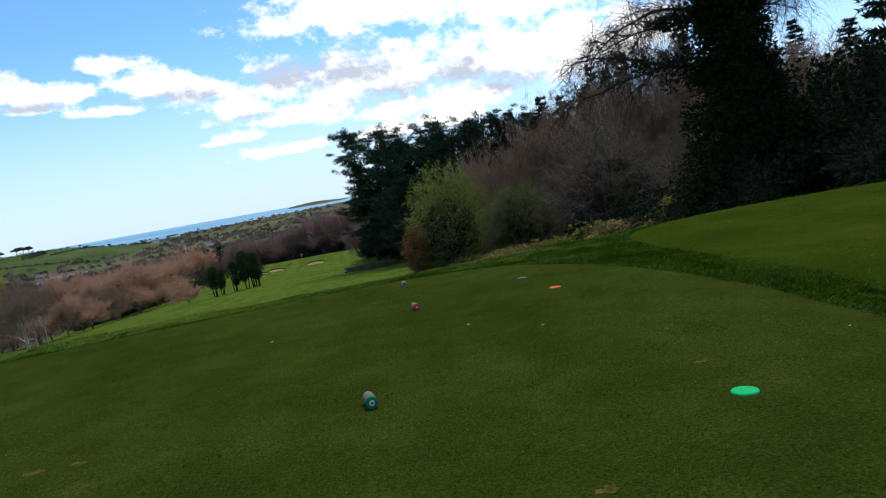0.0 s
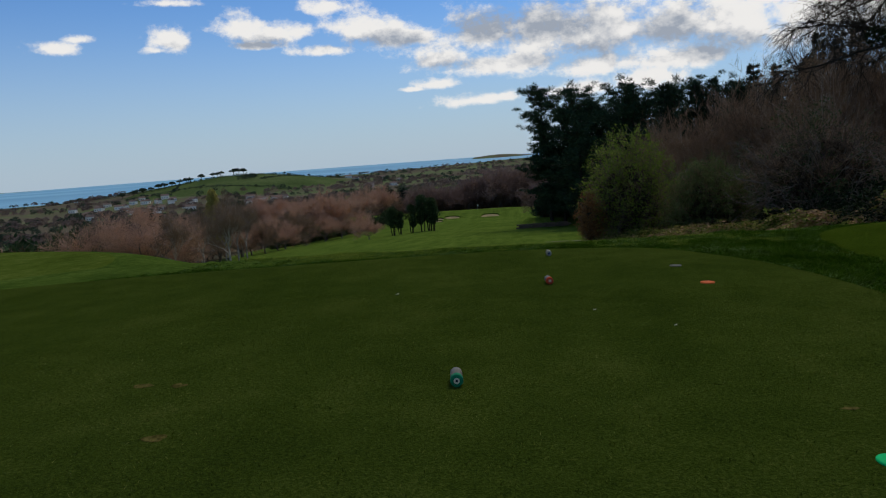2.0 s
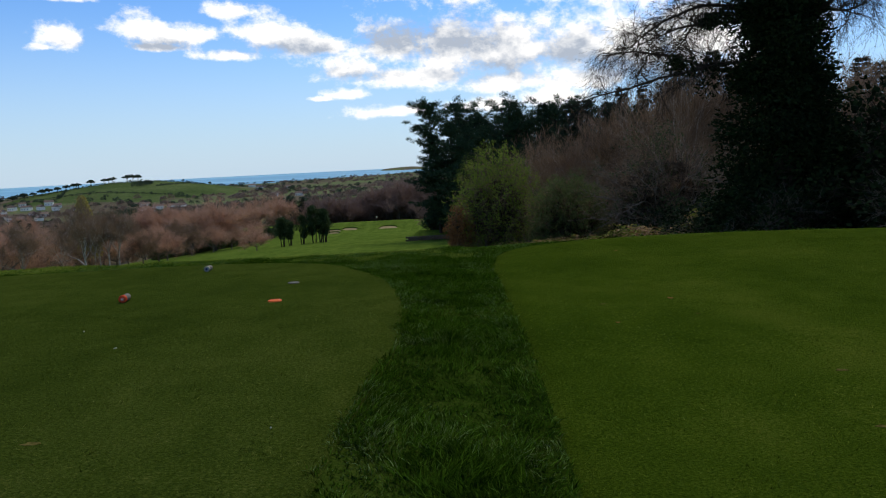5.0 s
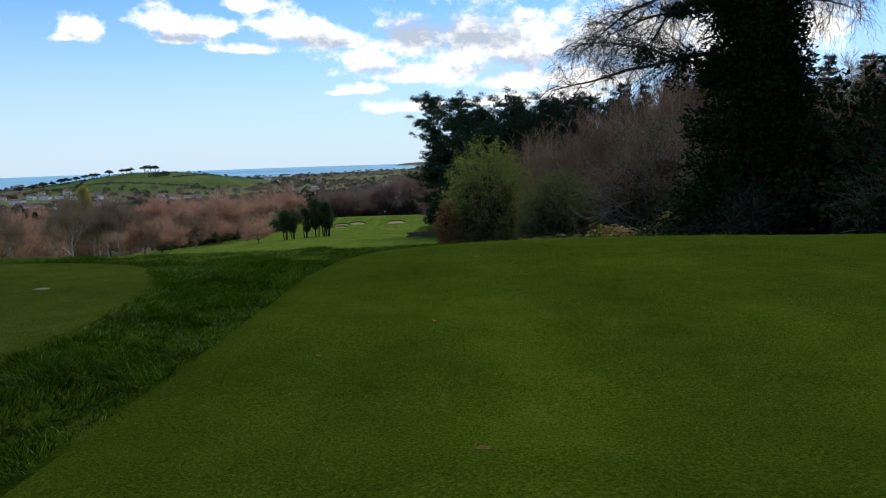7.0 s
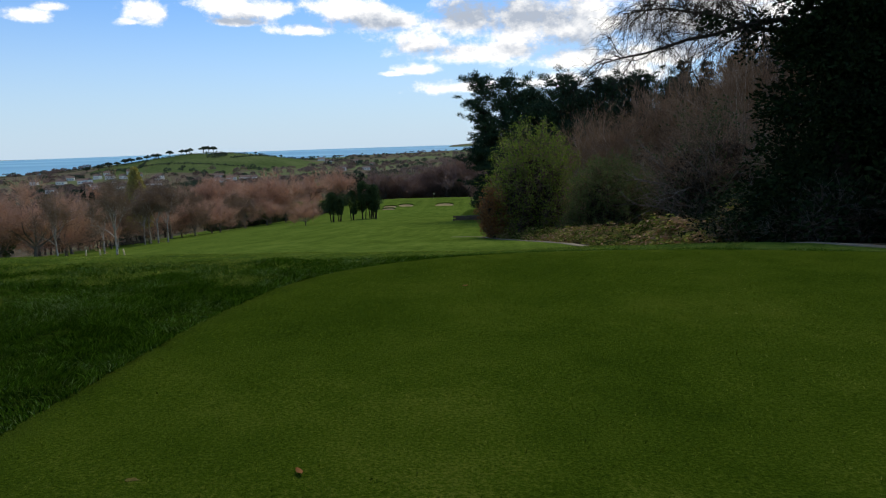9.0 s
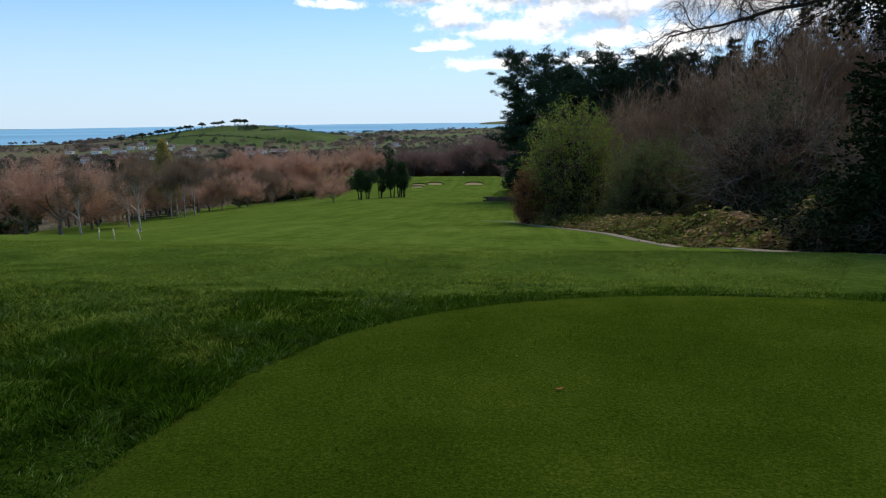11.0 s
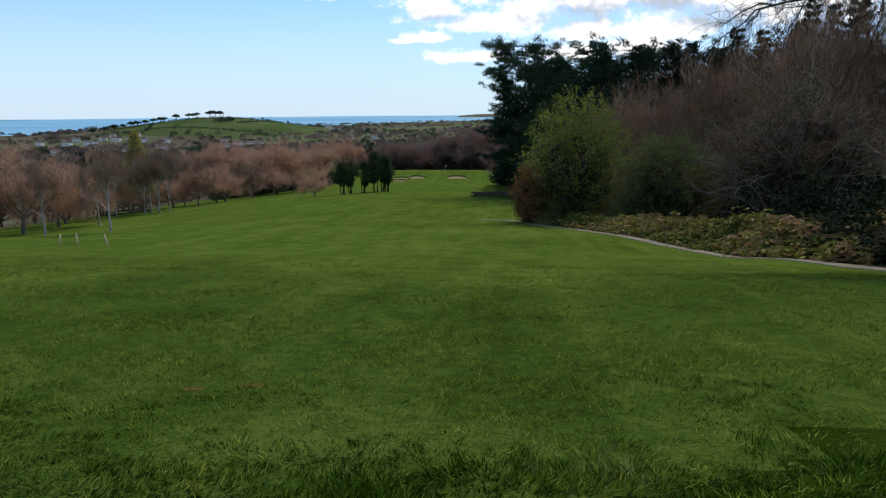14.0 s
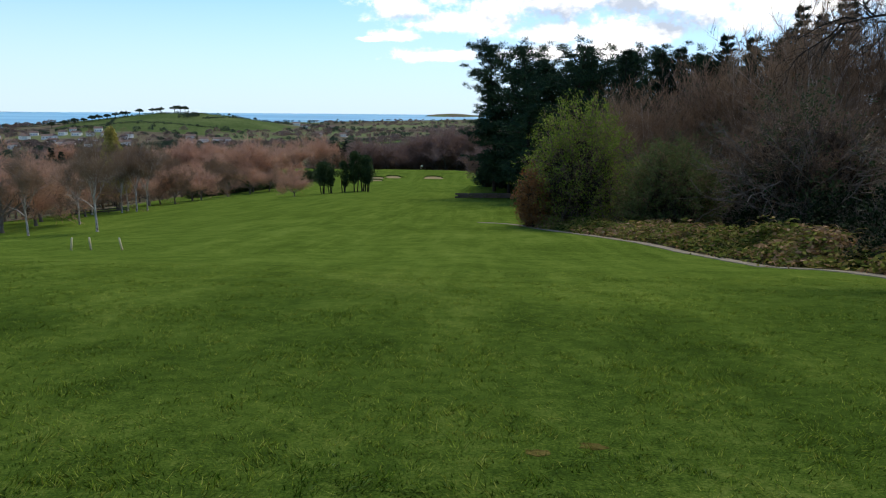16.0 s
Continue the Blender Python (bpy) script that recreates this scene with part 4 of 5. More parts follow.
def shrub(seed, w, h, stems, leaves, leaf_size, bark, leaf_mat, twig_mat, top_only=0.0, arch=0.5, patchy=False, belly=0.0, core=0, droop=0.0, fine=1.0):
    """A many-stemmed bush: stems from the foot that arch out to an uneven dome, twigs all along and leaves between."""
    rng = random.Random(seed)
    gs, gw, gl = Geo(), Geo(), Geo()
    ends = []
    for i in range(stems):
        a = rng.uniform(0, 6.283)
        up = rng.random() ** 0.7
        swell = (up - belly) / (1 - belly) if up > belly else (belly - up) / (belly + 0.5)
        rad = w * math.sqrt(max(0.05, 1 - swell * swell)) * rng.uniform(0.75, 1.05) * (1 + 0.16 * noise.noise((math.cos(a) * 2, math.sin(a) * 2, up * 3 + seed)))
        end = Vector((math.cos(a) * rad, math.sin(a) * rad, h * (0.12 + 0.88 * up) * rng.uniform(0.84, 1.05)))
        p = Vector((rng.gauss(0, w * 0.22), rng.gauss(0, w * 0.22), -0.1))
        mid = p.lerp(end, 0.5) + Vector((0, 0, h * 0.12 * arch)) + Vector((rng.gauss(0, 0.25), rng.gauss(0, 0.25), rng.gauss(0, 0.2)))
        q, n = p, 5
        for s in range(1, n + 1):
            t = s / n
            e = p * ((1 - t) ** 2) + mid * (2 * t * (1 - t)) + end * (t * t)
            r = 0.05 * (1 - 0.85 * t)
            gs.tube(q, e, r + 0.006, max(0.006, r), 3)
            if s > 1:
                for _ in range(6):
                    b = q.lerp(e, rng.random())
                    d = ((e - q).normalized() * 0.6 + sphere_dir(rng) + Vector((0, 0, 0.25))).normalized()
                    c = b + d * rng.uniform(0.35, 0.95)
                    gw.spike(b, c, 0.017 * fine, rng)
                    for _ in range(3):
                        d2 = (d + sphere_dir(rng) * 0.9).normalized()
                        f = b.lerp(c, rng.uniform(0.3, 0.9))
                        gw.spike(f, f + d2 * rng.uniform(0.3, 0.75), 0.012 * fine, rng)
                    ends.append((c, d, t))
            q = e
    for i in range(leaves):
        c, d, t = ends[rng.randrange(len(ends))]
        if rng.random() > 1 - top_only * (1 - min(1, c.z / h * 1.15)):
            continue
        if patchy and noise.noise((c.x * 0.42, c.y * 0.42, c.z * 0.5 + seed)) < 0.12:
            continue
        p = c + sphere_dir(rng) * rng.uniform(0, 0.35)
        gl.leaf(p, (d + sphere_dir(rng) + Vector((0, 0, -droop))).normalized(), leaf_size * 0.42, leaf_size * rng.uniform(0.7, 1.3), rng)
    out = [gs.mesh("stem", bark), gw.mesh("twig", twig_mat)]
    if leaves:
        out.append(gl.mesh("foliage", leaf_mat))
    # loose dark triangles inside the dome paint in the bush's inner shade
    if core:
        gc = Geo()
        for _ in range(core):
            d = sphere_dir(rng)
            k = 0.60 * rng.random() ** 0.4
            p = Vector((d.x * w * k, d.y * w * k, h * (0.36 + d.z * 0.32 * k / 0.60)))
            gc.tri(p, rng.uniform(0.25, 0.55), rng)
        out.append(gc.mesh("shade_core", M_INNER_SHADE))
    return out


def crooked_boughs(seed, w, h, count, mat):
    """Bent pale boughs that come out through the side of a thicket."""
    rng = random.Random(seed)
    g = Geo()
    for i in range(count):
        a = rng.uniform(0, 6.283)
        p = Vector((math.cos(a) * w * 0.25, math.sin(a) * w * 0.25, h * rng.uniform(0.02, 0.4)))
        d = Vector((math.cos(a), math.sin(a), rng.uniform(0.0, 0.7))).normalized()
        r, n = rng.uniform(0.035, 0.085), 9
        for k in range(n):
            d = (d + sphere_dir(rng) * 0.42 + Vector((0, 0, 0.03))).normalized()
            e = p + d * (w * rng.uniform(0.085, 0.12))
            g.tube(p, e, r * (1 - 0.085 * k), r * (1 - 0.085 * (k + 1)), 5)
            if k > 2:
                f = (d + sphere_dir(rng) * 0.9).normalized()
                m = e + f * rng.uniform(0.4, 0.9)
                g.tube(e, m, r * 0.45, r * 0.22, 4)
                for _ in range(3):
                    g.spike(m, m + (f + sphere_dir(rng) * 0.8).normalized() * rng.uniform(0.4, 0.8), 0.014, rng)
            p = e
    return g.mesh("bough", mat)


SHRUB_PARTS = ("stem", "twig_mass", "foliage", "shade_core", "bough")

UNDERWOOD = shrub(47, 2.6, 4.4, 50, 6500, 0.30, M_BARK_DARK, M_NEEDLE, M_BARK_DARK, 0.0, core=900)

# the wood on the bank: pines behind
PINES = [pine_tree(11, 25.0, 0.0, 0.12, 5.0, 66, 130), pine_tree(12, 24.5, 0.4, 0.10, 5.2, 66, 130), pine_tree(13, 23.5, -0.3, 0.10, 5.2, 66, 130)]
EDGE_PINE = pine_tree(15, 25.5, -0.5, 0.09, 4.8, 90, 180)
put_tree(EDGE_PINE, "pine_tree", "tall dark Scots pine with ragged tiers at the wood's edge", "pine", 5.4, 127.0, (1, 0.955), 20, "pines of the wood", ("trunk", "bough", "foliage"))
rng = random.Random(40)
for i in range(28):
    x = 8.0 + i * 1.8 + rng.uniform(-1, 1)
    y = 118 + rng.uniform(-7, 10) - 0.3 * i
    put_tree(PINES[i % 3], "pine_tree", "dark Scots pine crowded among others in the wood", "pine", x, y, (rng.uniform(0.9, 1.1), rng.uniform(0.80, 0.97)), rng.uniform(0, 360),
             "pines of the wood", ("trunk", "bough", "foliage"))
for i in range(6):
    put_tree(PINES[(i + 1) % 3], "pine_tree", "dark Scots pine in the second rank of the wood", "pine", 9.5 + i * 3.4 + rng.uniform(-1, 1), 134 + rng.uniform(-3, 5), (1.05, rng.uniform(0.82, 0.92)), rng.uniform(0, 360),
             "pines of the wood", ("trunk", "bough", "foliage"))
for x, y, k in ((4.2, 130.5, 0.9), (7.2, 128.5, 1.1), (10.5, 127.5, 1.2), (6.0, 133.5, 1.3), (13.5, 126.0, 1.2)):
    put_tree(UNDERWOOD, "holly_bush", "dark evergreen underwood at the foot of the pines", "bush", x, y, (k, k), x * 55, "underwood below the pines", SHRUB_PARTS)
SPRUCES = [spruce_tree(21, 20.0), spruce_tree(22, 18.5, 2.6)]
for i in range(26):
    x = 20 + i * 1.55 + rng.uniform(-1, 1)
    y = 98 - 1.45 * i + rng.uniform(-4, 4)
    tall = (0.98, 1.06)[i > 8] if i < 16 else 0.78 - 0.028 * (i - 16)
    put_tree(SPRUCES[i % 2], "spruce_tree", "dark narrow spruce rising behind bare trees", "spruce", x, y, (rng.uniform(0.85, 1.1), tall * rng.uniform(0.90, 1.12)), rng.uniform(0, 360), "spruces of the wood", ("trunk", "foliage"))

# bare woodland trees between the bushes and the conifers
WOOD_BARE = [bare_tree(31, 15.0, 3.0, 0.17, 0.50, (2, 2, 1), M_BARK_GREY, M_TWIG_GREY, 0.019, droop=-0.16, limbs=7, tip_twigs=9, tip_len=1.2),
             bare_tree(32, 14.0, 2.0, 0.15, 0.45, (2, 2, 1), M_BIRCH, M_TWIG_BROWN, 0.019, droop=-0.18, limbs=7, tip_twigs=9, tip_len=1.2)]
for i in range(24):
    x = 17 + i * 1.5 + rng.uniform(-1.5, 1.5)
    y = 86 - i * 1.35 + rng.uniform(-7, 7)
    tall = (0.84, 1.02, 1.16)[(i > 5) + (i > 9)] if i < 16 else 0.76 - 0.034 * (i - 16)
    put_tree(WOOD_BARE[i % 2], "bare_tree", "leafless brown woodland tree with fine upright twigs", "tree", x, y, (rng.uniform(0.85, 1.1), tall * rng.uniform(0.85, 1.22)), rng.uniform(0, 360), "bare trees of the wood")

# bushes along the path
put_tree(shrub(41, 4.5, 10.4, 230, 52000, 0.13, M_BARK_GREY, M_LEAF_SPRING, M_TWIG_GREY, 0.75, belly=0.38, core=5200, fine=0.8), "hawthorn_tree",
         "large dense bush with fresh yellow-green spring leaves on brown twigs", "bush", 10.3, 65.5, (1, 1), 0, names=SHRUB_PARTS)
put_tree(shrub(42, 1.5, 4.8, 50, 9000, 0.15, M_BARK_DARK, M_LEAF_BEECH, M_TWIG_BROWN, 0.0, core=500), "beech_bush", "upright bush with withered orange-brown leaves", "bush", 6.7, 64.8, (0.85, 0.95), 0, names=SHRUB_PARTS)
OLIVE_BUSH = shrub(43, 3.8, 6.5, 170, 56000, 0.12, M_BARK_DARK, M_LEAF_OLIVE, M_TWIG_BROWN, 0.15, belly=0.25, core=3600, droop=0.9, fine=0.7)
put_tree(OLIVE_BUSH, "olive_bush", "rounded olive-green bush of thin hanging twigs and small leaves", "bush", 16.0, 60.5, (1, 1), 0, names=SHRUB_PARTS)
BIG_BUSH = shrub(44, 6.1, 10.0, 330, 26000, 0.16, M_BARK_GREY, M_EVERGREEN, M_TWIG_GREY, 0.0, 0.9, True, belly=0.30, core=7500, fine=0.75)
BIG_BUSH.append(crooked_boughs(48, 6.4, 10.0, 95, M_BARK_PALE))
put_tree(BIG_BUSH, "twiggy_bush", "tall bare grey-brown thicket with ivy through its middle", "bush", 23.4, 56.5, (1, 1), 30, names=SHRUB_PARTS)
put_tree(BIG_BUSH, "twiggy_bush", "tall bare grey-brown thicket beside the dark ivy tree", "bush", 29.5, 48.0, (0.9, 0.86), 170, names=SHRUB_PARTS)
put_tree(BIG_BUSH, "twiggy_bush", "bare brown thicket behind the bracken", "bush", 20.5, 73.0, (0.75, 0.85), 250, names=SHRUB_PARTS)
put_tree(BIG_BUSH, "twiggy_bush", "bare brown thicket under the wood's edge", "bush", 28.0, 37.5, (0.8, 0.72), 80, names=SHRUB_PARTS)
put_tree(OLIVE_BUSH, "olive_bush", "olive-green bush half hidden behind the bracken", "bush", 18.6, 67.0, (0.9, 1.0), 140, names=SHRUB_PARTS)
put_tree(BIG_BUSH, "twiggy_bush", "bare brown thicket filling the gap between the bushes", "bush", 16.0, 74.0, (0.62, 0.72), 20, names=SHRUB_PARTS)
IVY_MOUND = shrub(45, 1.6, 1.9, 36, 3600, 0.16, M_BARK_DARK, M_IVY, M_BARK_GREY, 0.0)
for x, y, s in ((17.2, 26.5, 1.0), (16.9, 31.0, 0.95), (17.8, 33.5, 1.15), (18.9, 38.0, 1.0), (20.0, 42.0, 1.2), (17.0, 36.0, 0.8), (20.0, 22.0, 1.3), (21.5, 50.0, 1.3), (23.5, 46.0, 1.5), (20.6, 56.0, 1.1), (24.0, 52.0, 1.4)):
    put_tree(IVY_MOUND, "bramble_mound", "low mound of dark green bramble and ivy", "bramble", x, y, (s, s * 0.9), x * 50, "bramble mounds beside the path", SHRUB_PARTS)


def ivy_tree():
    """The big spreading tree wrapped in ivy, with fine hanging twigs reaching out over the path."""
    rng = random.Random(51)
    ob = thing("ivy_tree", "huge dark tree wrapped in ivy with long drooping bare branches", "tree")
    gt, gl, gw, gi = Geo(), Geo(), Geo(), Geo()
    q = Vector((0, 0, -0.3))
    trunk = [q]
    for i in range(8):
        e = q + Vector((rng.gauss(0.02, 0.18), rng.gauss(0, 0.16), 1.75))
        gt.tube(q, e, 0.60 * (1 - 0.09 * i), 0.60 * (1 - 0.09 * (i + 1)), 9)
        q = e
        trunk.append(q)

    def bend(g, p, d, length, r0, r1, steps, wander, sag, sides, each):
        for s in range(steps):
            d = (d + Vector((rng.gauss(0, wander), rng.gauss(0, wander), rng.gauss(0, wander) - sag * s / steps))).normalized()
            e = p + d * (length / steps)
            g.tube(p, e, r0 + (r1 - r0) * s / steps, r0 + (r1 - r0) * (s + 1) / steps, sides)
            each(p, e, d, (s + 1) / steps)
            p = e

    def fringe(p, e, d, t):
        for _ in range(1):
            f = (d + sphere_dir(rng) * 0.9 + Vector((0, 0, -0.25))).normalized()
            gw.spike(e, e + f * rng.uniform(0.15, 0.4), 0.005, rng)

    def twigs(p, e, d, t):
        for _ in range(5):
            f = (d * 0.7 + sphere_dir(rng) * 0.9).normalized()
            bend(gw, p.lerp(e, rng.random()), f, rng.uniform(0.5, 1.3), 0.0065, 0.003, 4, 0.26, 0.75, 3, fringe)

    def second(p, e, d, t):
        if t < 0.3:
            return
        for _ in range(3):
            f = (d * 0.75 + sphere_dir(rng) * 0.8 + Vector((0, 0, 0.1))).normalized()
            bend(gl, p.lerp(e, rng.random()), f, rng.uniform(1.2, 2.5) * (1.25 - 0.5 * t), 0.022, 0.008, 5, 0.26, 0.22, 4, twigs)

    def sparse(p, e, d, t):
        if t > 0.35:
            f = (d * 0.75 + sphere_dir(rng) * 0.8).normalized()
            bend(gl, p.lerp(e, rng.random()), f, rng.uniform(1.0, 1.8), 0.032, 0.011, 5, 0.22, 0.15, 4, twigs)

    reach = [(-0.95, 0.30, 0.10, 9.4, 4), (-0.90, 0.45, 0.24, 9.2, 4), (-0.95, 0.10, 0.26, 8.6, 5), (-0.85, 0.50, 0.40, 8.0, 5), (-0.8, 0.1, 0.75, 5.8, 6), (0.9, 0.1, 0.7, 5.4, 5), (0.8, -0.5, 0.7, 5.2, 5),
             (0.2, 0.9, 0.9, 4.6, 5), (-0.5, 0.1, 1.0, 5.2, 6), (0.5, 0.3, 1.0, 4.8, 6), (0.1, -0.9, 0.8, 4.6, 5), (-0.2, -0.3, 1.1, 4.6, 7), (-0.95, 0.25, 0.28, 7.4, 5), (-0.9, 0.3, 0.55, 7.0, 6)]
    for dx, dy, dz, ln, k in reach:
        bend(gl, trunk[k], Vector((dx, dy, dz)).normalized(), ln * (0.90 if dx < -0.6 else 1.0), 0.115, 0.022, 11, 0.15, 0.10, 5, second if dx < 0.3 or dz < 0.85 else sparse)
    for i in range(430):
        t = rng.random() ** 1.15
        k = min(7, int(t * 8))
        c = trunk[k].lerp(trunk[k + 1], t * 8 - k)
        wid = 2.5 * (1 - t) ** 0.72 + 0.1
        a = rng.uniform(0, 6.283)
        rr = wid * rng.random() ** 0.5
        if math.cos(a) > 0:
            rr *= 1 - 0.55 * ease((t - 0.25) / 0.35)
        c = c + Vector((math.cos(a) * rr - 0.5 * ease((t - 0.3) / 0.4), math.sin(a) * rr, rng.uniform(-0.5, 0.5)))
        size = rng.uniform(0.45, 0.85)
        clump(gi, c, size, size * 1.1, 150, 0.15, rng, 0.1)
        for _ in range(14):
            f = Vector((math.cos(a) + rng.gauss(0, 0.5), math.sin(a) + rng.gauss(0, 0.5), rng.uniform(-0.5, 0.6))).normalized()
            q = c + f * size
            for m in range(4):
                gi.leaf(q, (f + sphere_dir(rng) * 0.7).normalized(), 0.045, 0.17, rng)
                q = q + f * 0.10 + Vector((0, 0, -0.02))
    for dx, dy, dz, ln, k in reach[:4]:
        for m in range(7):
            c = trunk[k] + Vector((dx, dy, dz)).normalized() * (ln * 0.065 * (m + 1)) + sphere_dir(rng) * 0.5
            clump(gi, c + Vector((0, 0, -0.15)), 0.75 - 0.06 * m, 0.60 - 0.05 * m, 120, 0.13, rng, 0.15)
    part("trunk", gt.mesh("trunk", M_BARK_DARK, True), ob)
    part("bough", gl.mesh("bough", M_BARK_DARK), ob)
    part("twig_mass", gw.mesh("twig_mass", M_BARK_DARK), ob, "thin drooping bare twigs")
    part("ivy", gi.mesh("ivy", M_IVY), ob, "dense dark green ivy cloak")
    ob.matrix_basis = pose(18.3, 28.1, height(18.3, 28.1))
    return ob


ivy_tree()
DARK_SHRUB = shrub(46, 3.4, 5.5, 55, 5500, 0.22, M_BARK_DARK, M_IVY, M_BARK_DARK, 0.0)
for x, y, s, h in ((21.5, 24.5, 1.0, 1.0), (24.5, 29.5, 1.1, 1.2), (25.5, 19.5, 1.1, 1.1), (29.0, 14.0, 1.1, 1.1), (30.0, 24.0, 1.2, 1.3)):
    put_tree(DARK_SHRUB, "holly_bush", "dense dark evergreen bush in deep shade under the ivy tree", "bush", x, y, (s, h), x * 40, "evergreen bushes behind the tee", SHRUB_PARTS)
for x, y, s in ((31.0, 31.0, 0.74), (34.0, 24.0, 0.76), (38.0, 33.0, 0.92), (36.0, 15.0, 0.70), (29.5, 26.0, 0.62), (40.0, 24.0, 0.86), (33.0, 18.0, 0.66), (42.0, 34.0, 0.95), (35.0, 38.0, 0.86)):
    put_tree(SPRUCES[int(x) % 2], "spruce_tree", "dark narrow spruce behind the ivy tree", "spruce", x, y, (s, s), x * 30, "spruces of the wood", ("trunk", "foliage"))


def bracken():
    """Dead and green fern fronds heaped on the bank between the path and the bushes, with arching stems."""
    rng = random.Random(61)
    g = Geo()
    n = 0
    while n < 8200:
        y = rng.uniform(33, 67)
        k = min(range(len(PATH_LINE)), key=lambda i: abs(PATH_LINE[i].y - y))
        x = PATH_LINE[k].x + 0.62 + rng.random() ** 0.8 * (4.6 if y < 55 else 4.0)
        d = x - PATH_LINE[k].x
        lump = noise.noise((x * 0.6, y * 0.5, 1)) + 0.6 * noise.noise((x * 1.5, y * 1.2, 6))
        bank = (0.12 + (0.34 + 0.30 * ease((52 - y) / 10)) * ease((d - 0.5) / 2.2)) * (1 + 1.9 * lump)
        if rng.random() > 0.45 + 1.5 * lump:
            continue
        n += 1
        p = Vector((x, y, height(x, y) + max(0.0, bank) * rng.random() ** 0.5))
        a = rng.uniform(0, 6.283)
        d = Vector((math.cos(a), math.sin(a), rng.uniform(0.0, 1.1))).normalized()
        c, size = p, rng.uniform(0.8, 2.1)
        for s in range(5):
            e = c + d * rng.uniform(0.10, 0.20) * size
            side = d.cross(Vector((0, 0, 1))).normalized()
            for sg in (-1, 1):
                g.leaf(c, (side * sg + d * 0.6 + Vector((0, 0, -0.15))).normalized(), 0.036 * size, (0.26 - 0.042 * s) * size, rng)
            d = (d + Vector((0, 0, -0.4))).normalized()
            c = e
        if rng.random() < 0.14:
            f = Vector((math.cos(a), math.sin(a), 1.5)).normalized()
            c = p
            for s in range(5):
                e = c + f * rng.uniform(0.18, 0.34)
                g.tube(c, e, 0.011, 0.009, 3)
                f = (f + Vector((0, 0, -0.42))).normalized()
                c = e
    me = g.mesh("bracken", M_BRACKEN)
    tagged(new("bracken", me), "heaped brown and olive bracken fronds on the bank beside the path", "bracken", kind="stuff")


bracken()

# ---------------------------------------------------------------- left side: the row of small trees
ROW = [bare_tree(71, 7.6, 1.5, 0.16, 1.0, (2, 2, 1), M_BARK_PALE, M_TWIG_RED, 0.017, limbs=8, tip_twigs=12, tip_len=0.85),
       bare_tree(72, 7.2, 1.3, 0.15, 1.1, (2, 2, 1), M_BARK_PALE, M_TWIG_RED, 0.017, limbs=8, tip_twigs=12, tip_len=0.85),
       bare_tree(73, 8.0, 1.8, 0.14, 0.85, (2, 2, 1), M_BARK_PALE, M_TWIG_BROWN, 0.017, limbs=8, tip_twigs=12, tip_len=0.85)]
FAR_ROW = [bare_tree(77, 7.6, 1.5, 0.16, 0.95, (2, 2), M_BARK_GREY, M_TWIG_RED, 0.034, limbs=8, tip_twigs=18, tip_len=1.3),
           bare_tree(78, 7.8, 1.6, 0.16, 0.9, (2, 2), M_BARK_GREY, M_TWIG_BROWN, 0.034, limbs=8, tip_twigs=18, tip_len=1.3),
           bare_tree(79, 7.4, 1.3, 0.16, 1.05, (2, 2), M_BARK_GREY, M_TWIG_RED, 0.034, limbs=8, tip_twigs=18, tip_len=1.3)]
DULL_ROW = [bare_tree(83, 7.8, 1.6, 0.16, 0.75, (2, 2), M_BARK_GREY, M_TWIG_DULL, 0.032, limbs=8, tip_twigs=18, tip_len=1.2),
            bare_tree(84, 7.4, 1.4, 0.16, 0.85, (2, 2), M_BARK_GREY, M_TWIG_DULL, 0.032, limbs=8, tip_twigs=18, tip_len=1.2)]
BIRCH = bare_tree(74, 8.4, 2.6, 0.13, 0.55, (2, 2, 2), M_BIRCH, M_TWIG_BROWN, 0.014, droop=0.03, limbs=6, tip_twigs=5, tip_len=0.7, girth=0.8)
rng = random.Random(80)
for x, y, k, s in ((-44.4, 74.4, 0, 1.22), (-53.2, 93.3, 1, 1.15), (-62.7, 111.8, 2, 1.12), (-60.4, 112.4, 0, 1.05), (-58.1, 130.8, 1, 1.12), (-57.0, 133.3, 0, 1.02), (-53.1, 131.0, 2, 1.02), (-55.0, 142.9, 1, 1.12),
                   (-53.4, 143.4, 0, 1.05), (-32.5, 137.2, 1, 0.72), (-52.0, 154.0, 2, 1.10), (-50.4, 164.0, 1, 1.10), (-48.6, 173.0, 0, 1.12), (-46.5, 184.0, 1, 1.12), (-60.0, 88.0, 2, 1.10), (-67.0, 95.0, 1, 1.15),
                   (-66.0, 108.0, 0, 1.12), (-61.5, 122.0, 1, 1.10), (-72.0, 112.0, 2, 1.15), (-52.0, 101.0, 2, 0.95), (-47.5, 84.0, 1, 1.0), (-56.5, 118.0, 0, 1.05), (-50.0, 76.0, 1, 1.15)):
    put_tree(ROW[k], "fairway_tree", "small leafless tree with a domed reddish-brown crown beside the fairway", "tree", x, y, (s * (1.04 if y < 120 else 0.88), s * (0.93 if y < 120 else 0.78)), rng.uniform(0, 360), "trees along the fairway")
for x, y, s in ((-31.3, 68.6, 0.97), (-36.9, 67.5, 0.84), (-41.6, 82.7, 0.90), (-48.9, 109.1, 1.22), (-48.0, 110.6, 1.12), (-50.6, 108.0, 1.08), (-57.4, 130.0, 1.30), (-51.8, 112.0, 1.15), (-54.0, 106.0, 1.0)):
    put_tree(BIRCH, "birch_tree", "slender leafless birch with a pale trunk", "birch", x, y, (s, s), rng.uniform(0, 360), "birches beside the fairway")
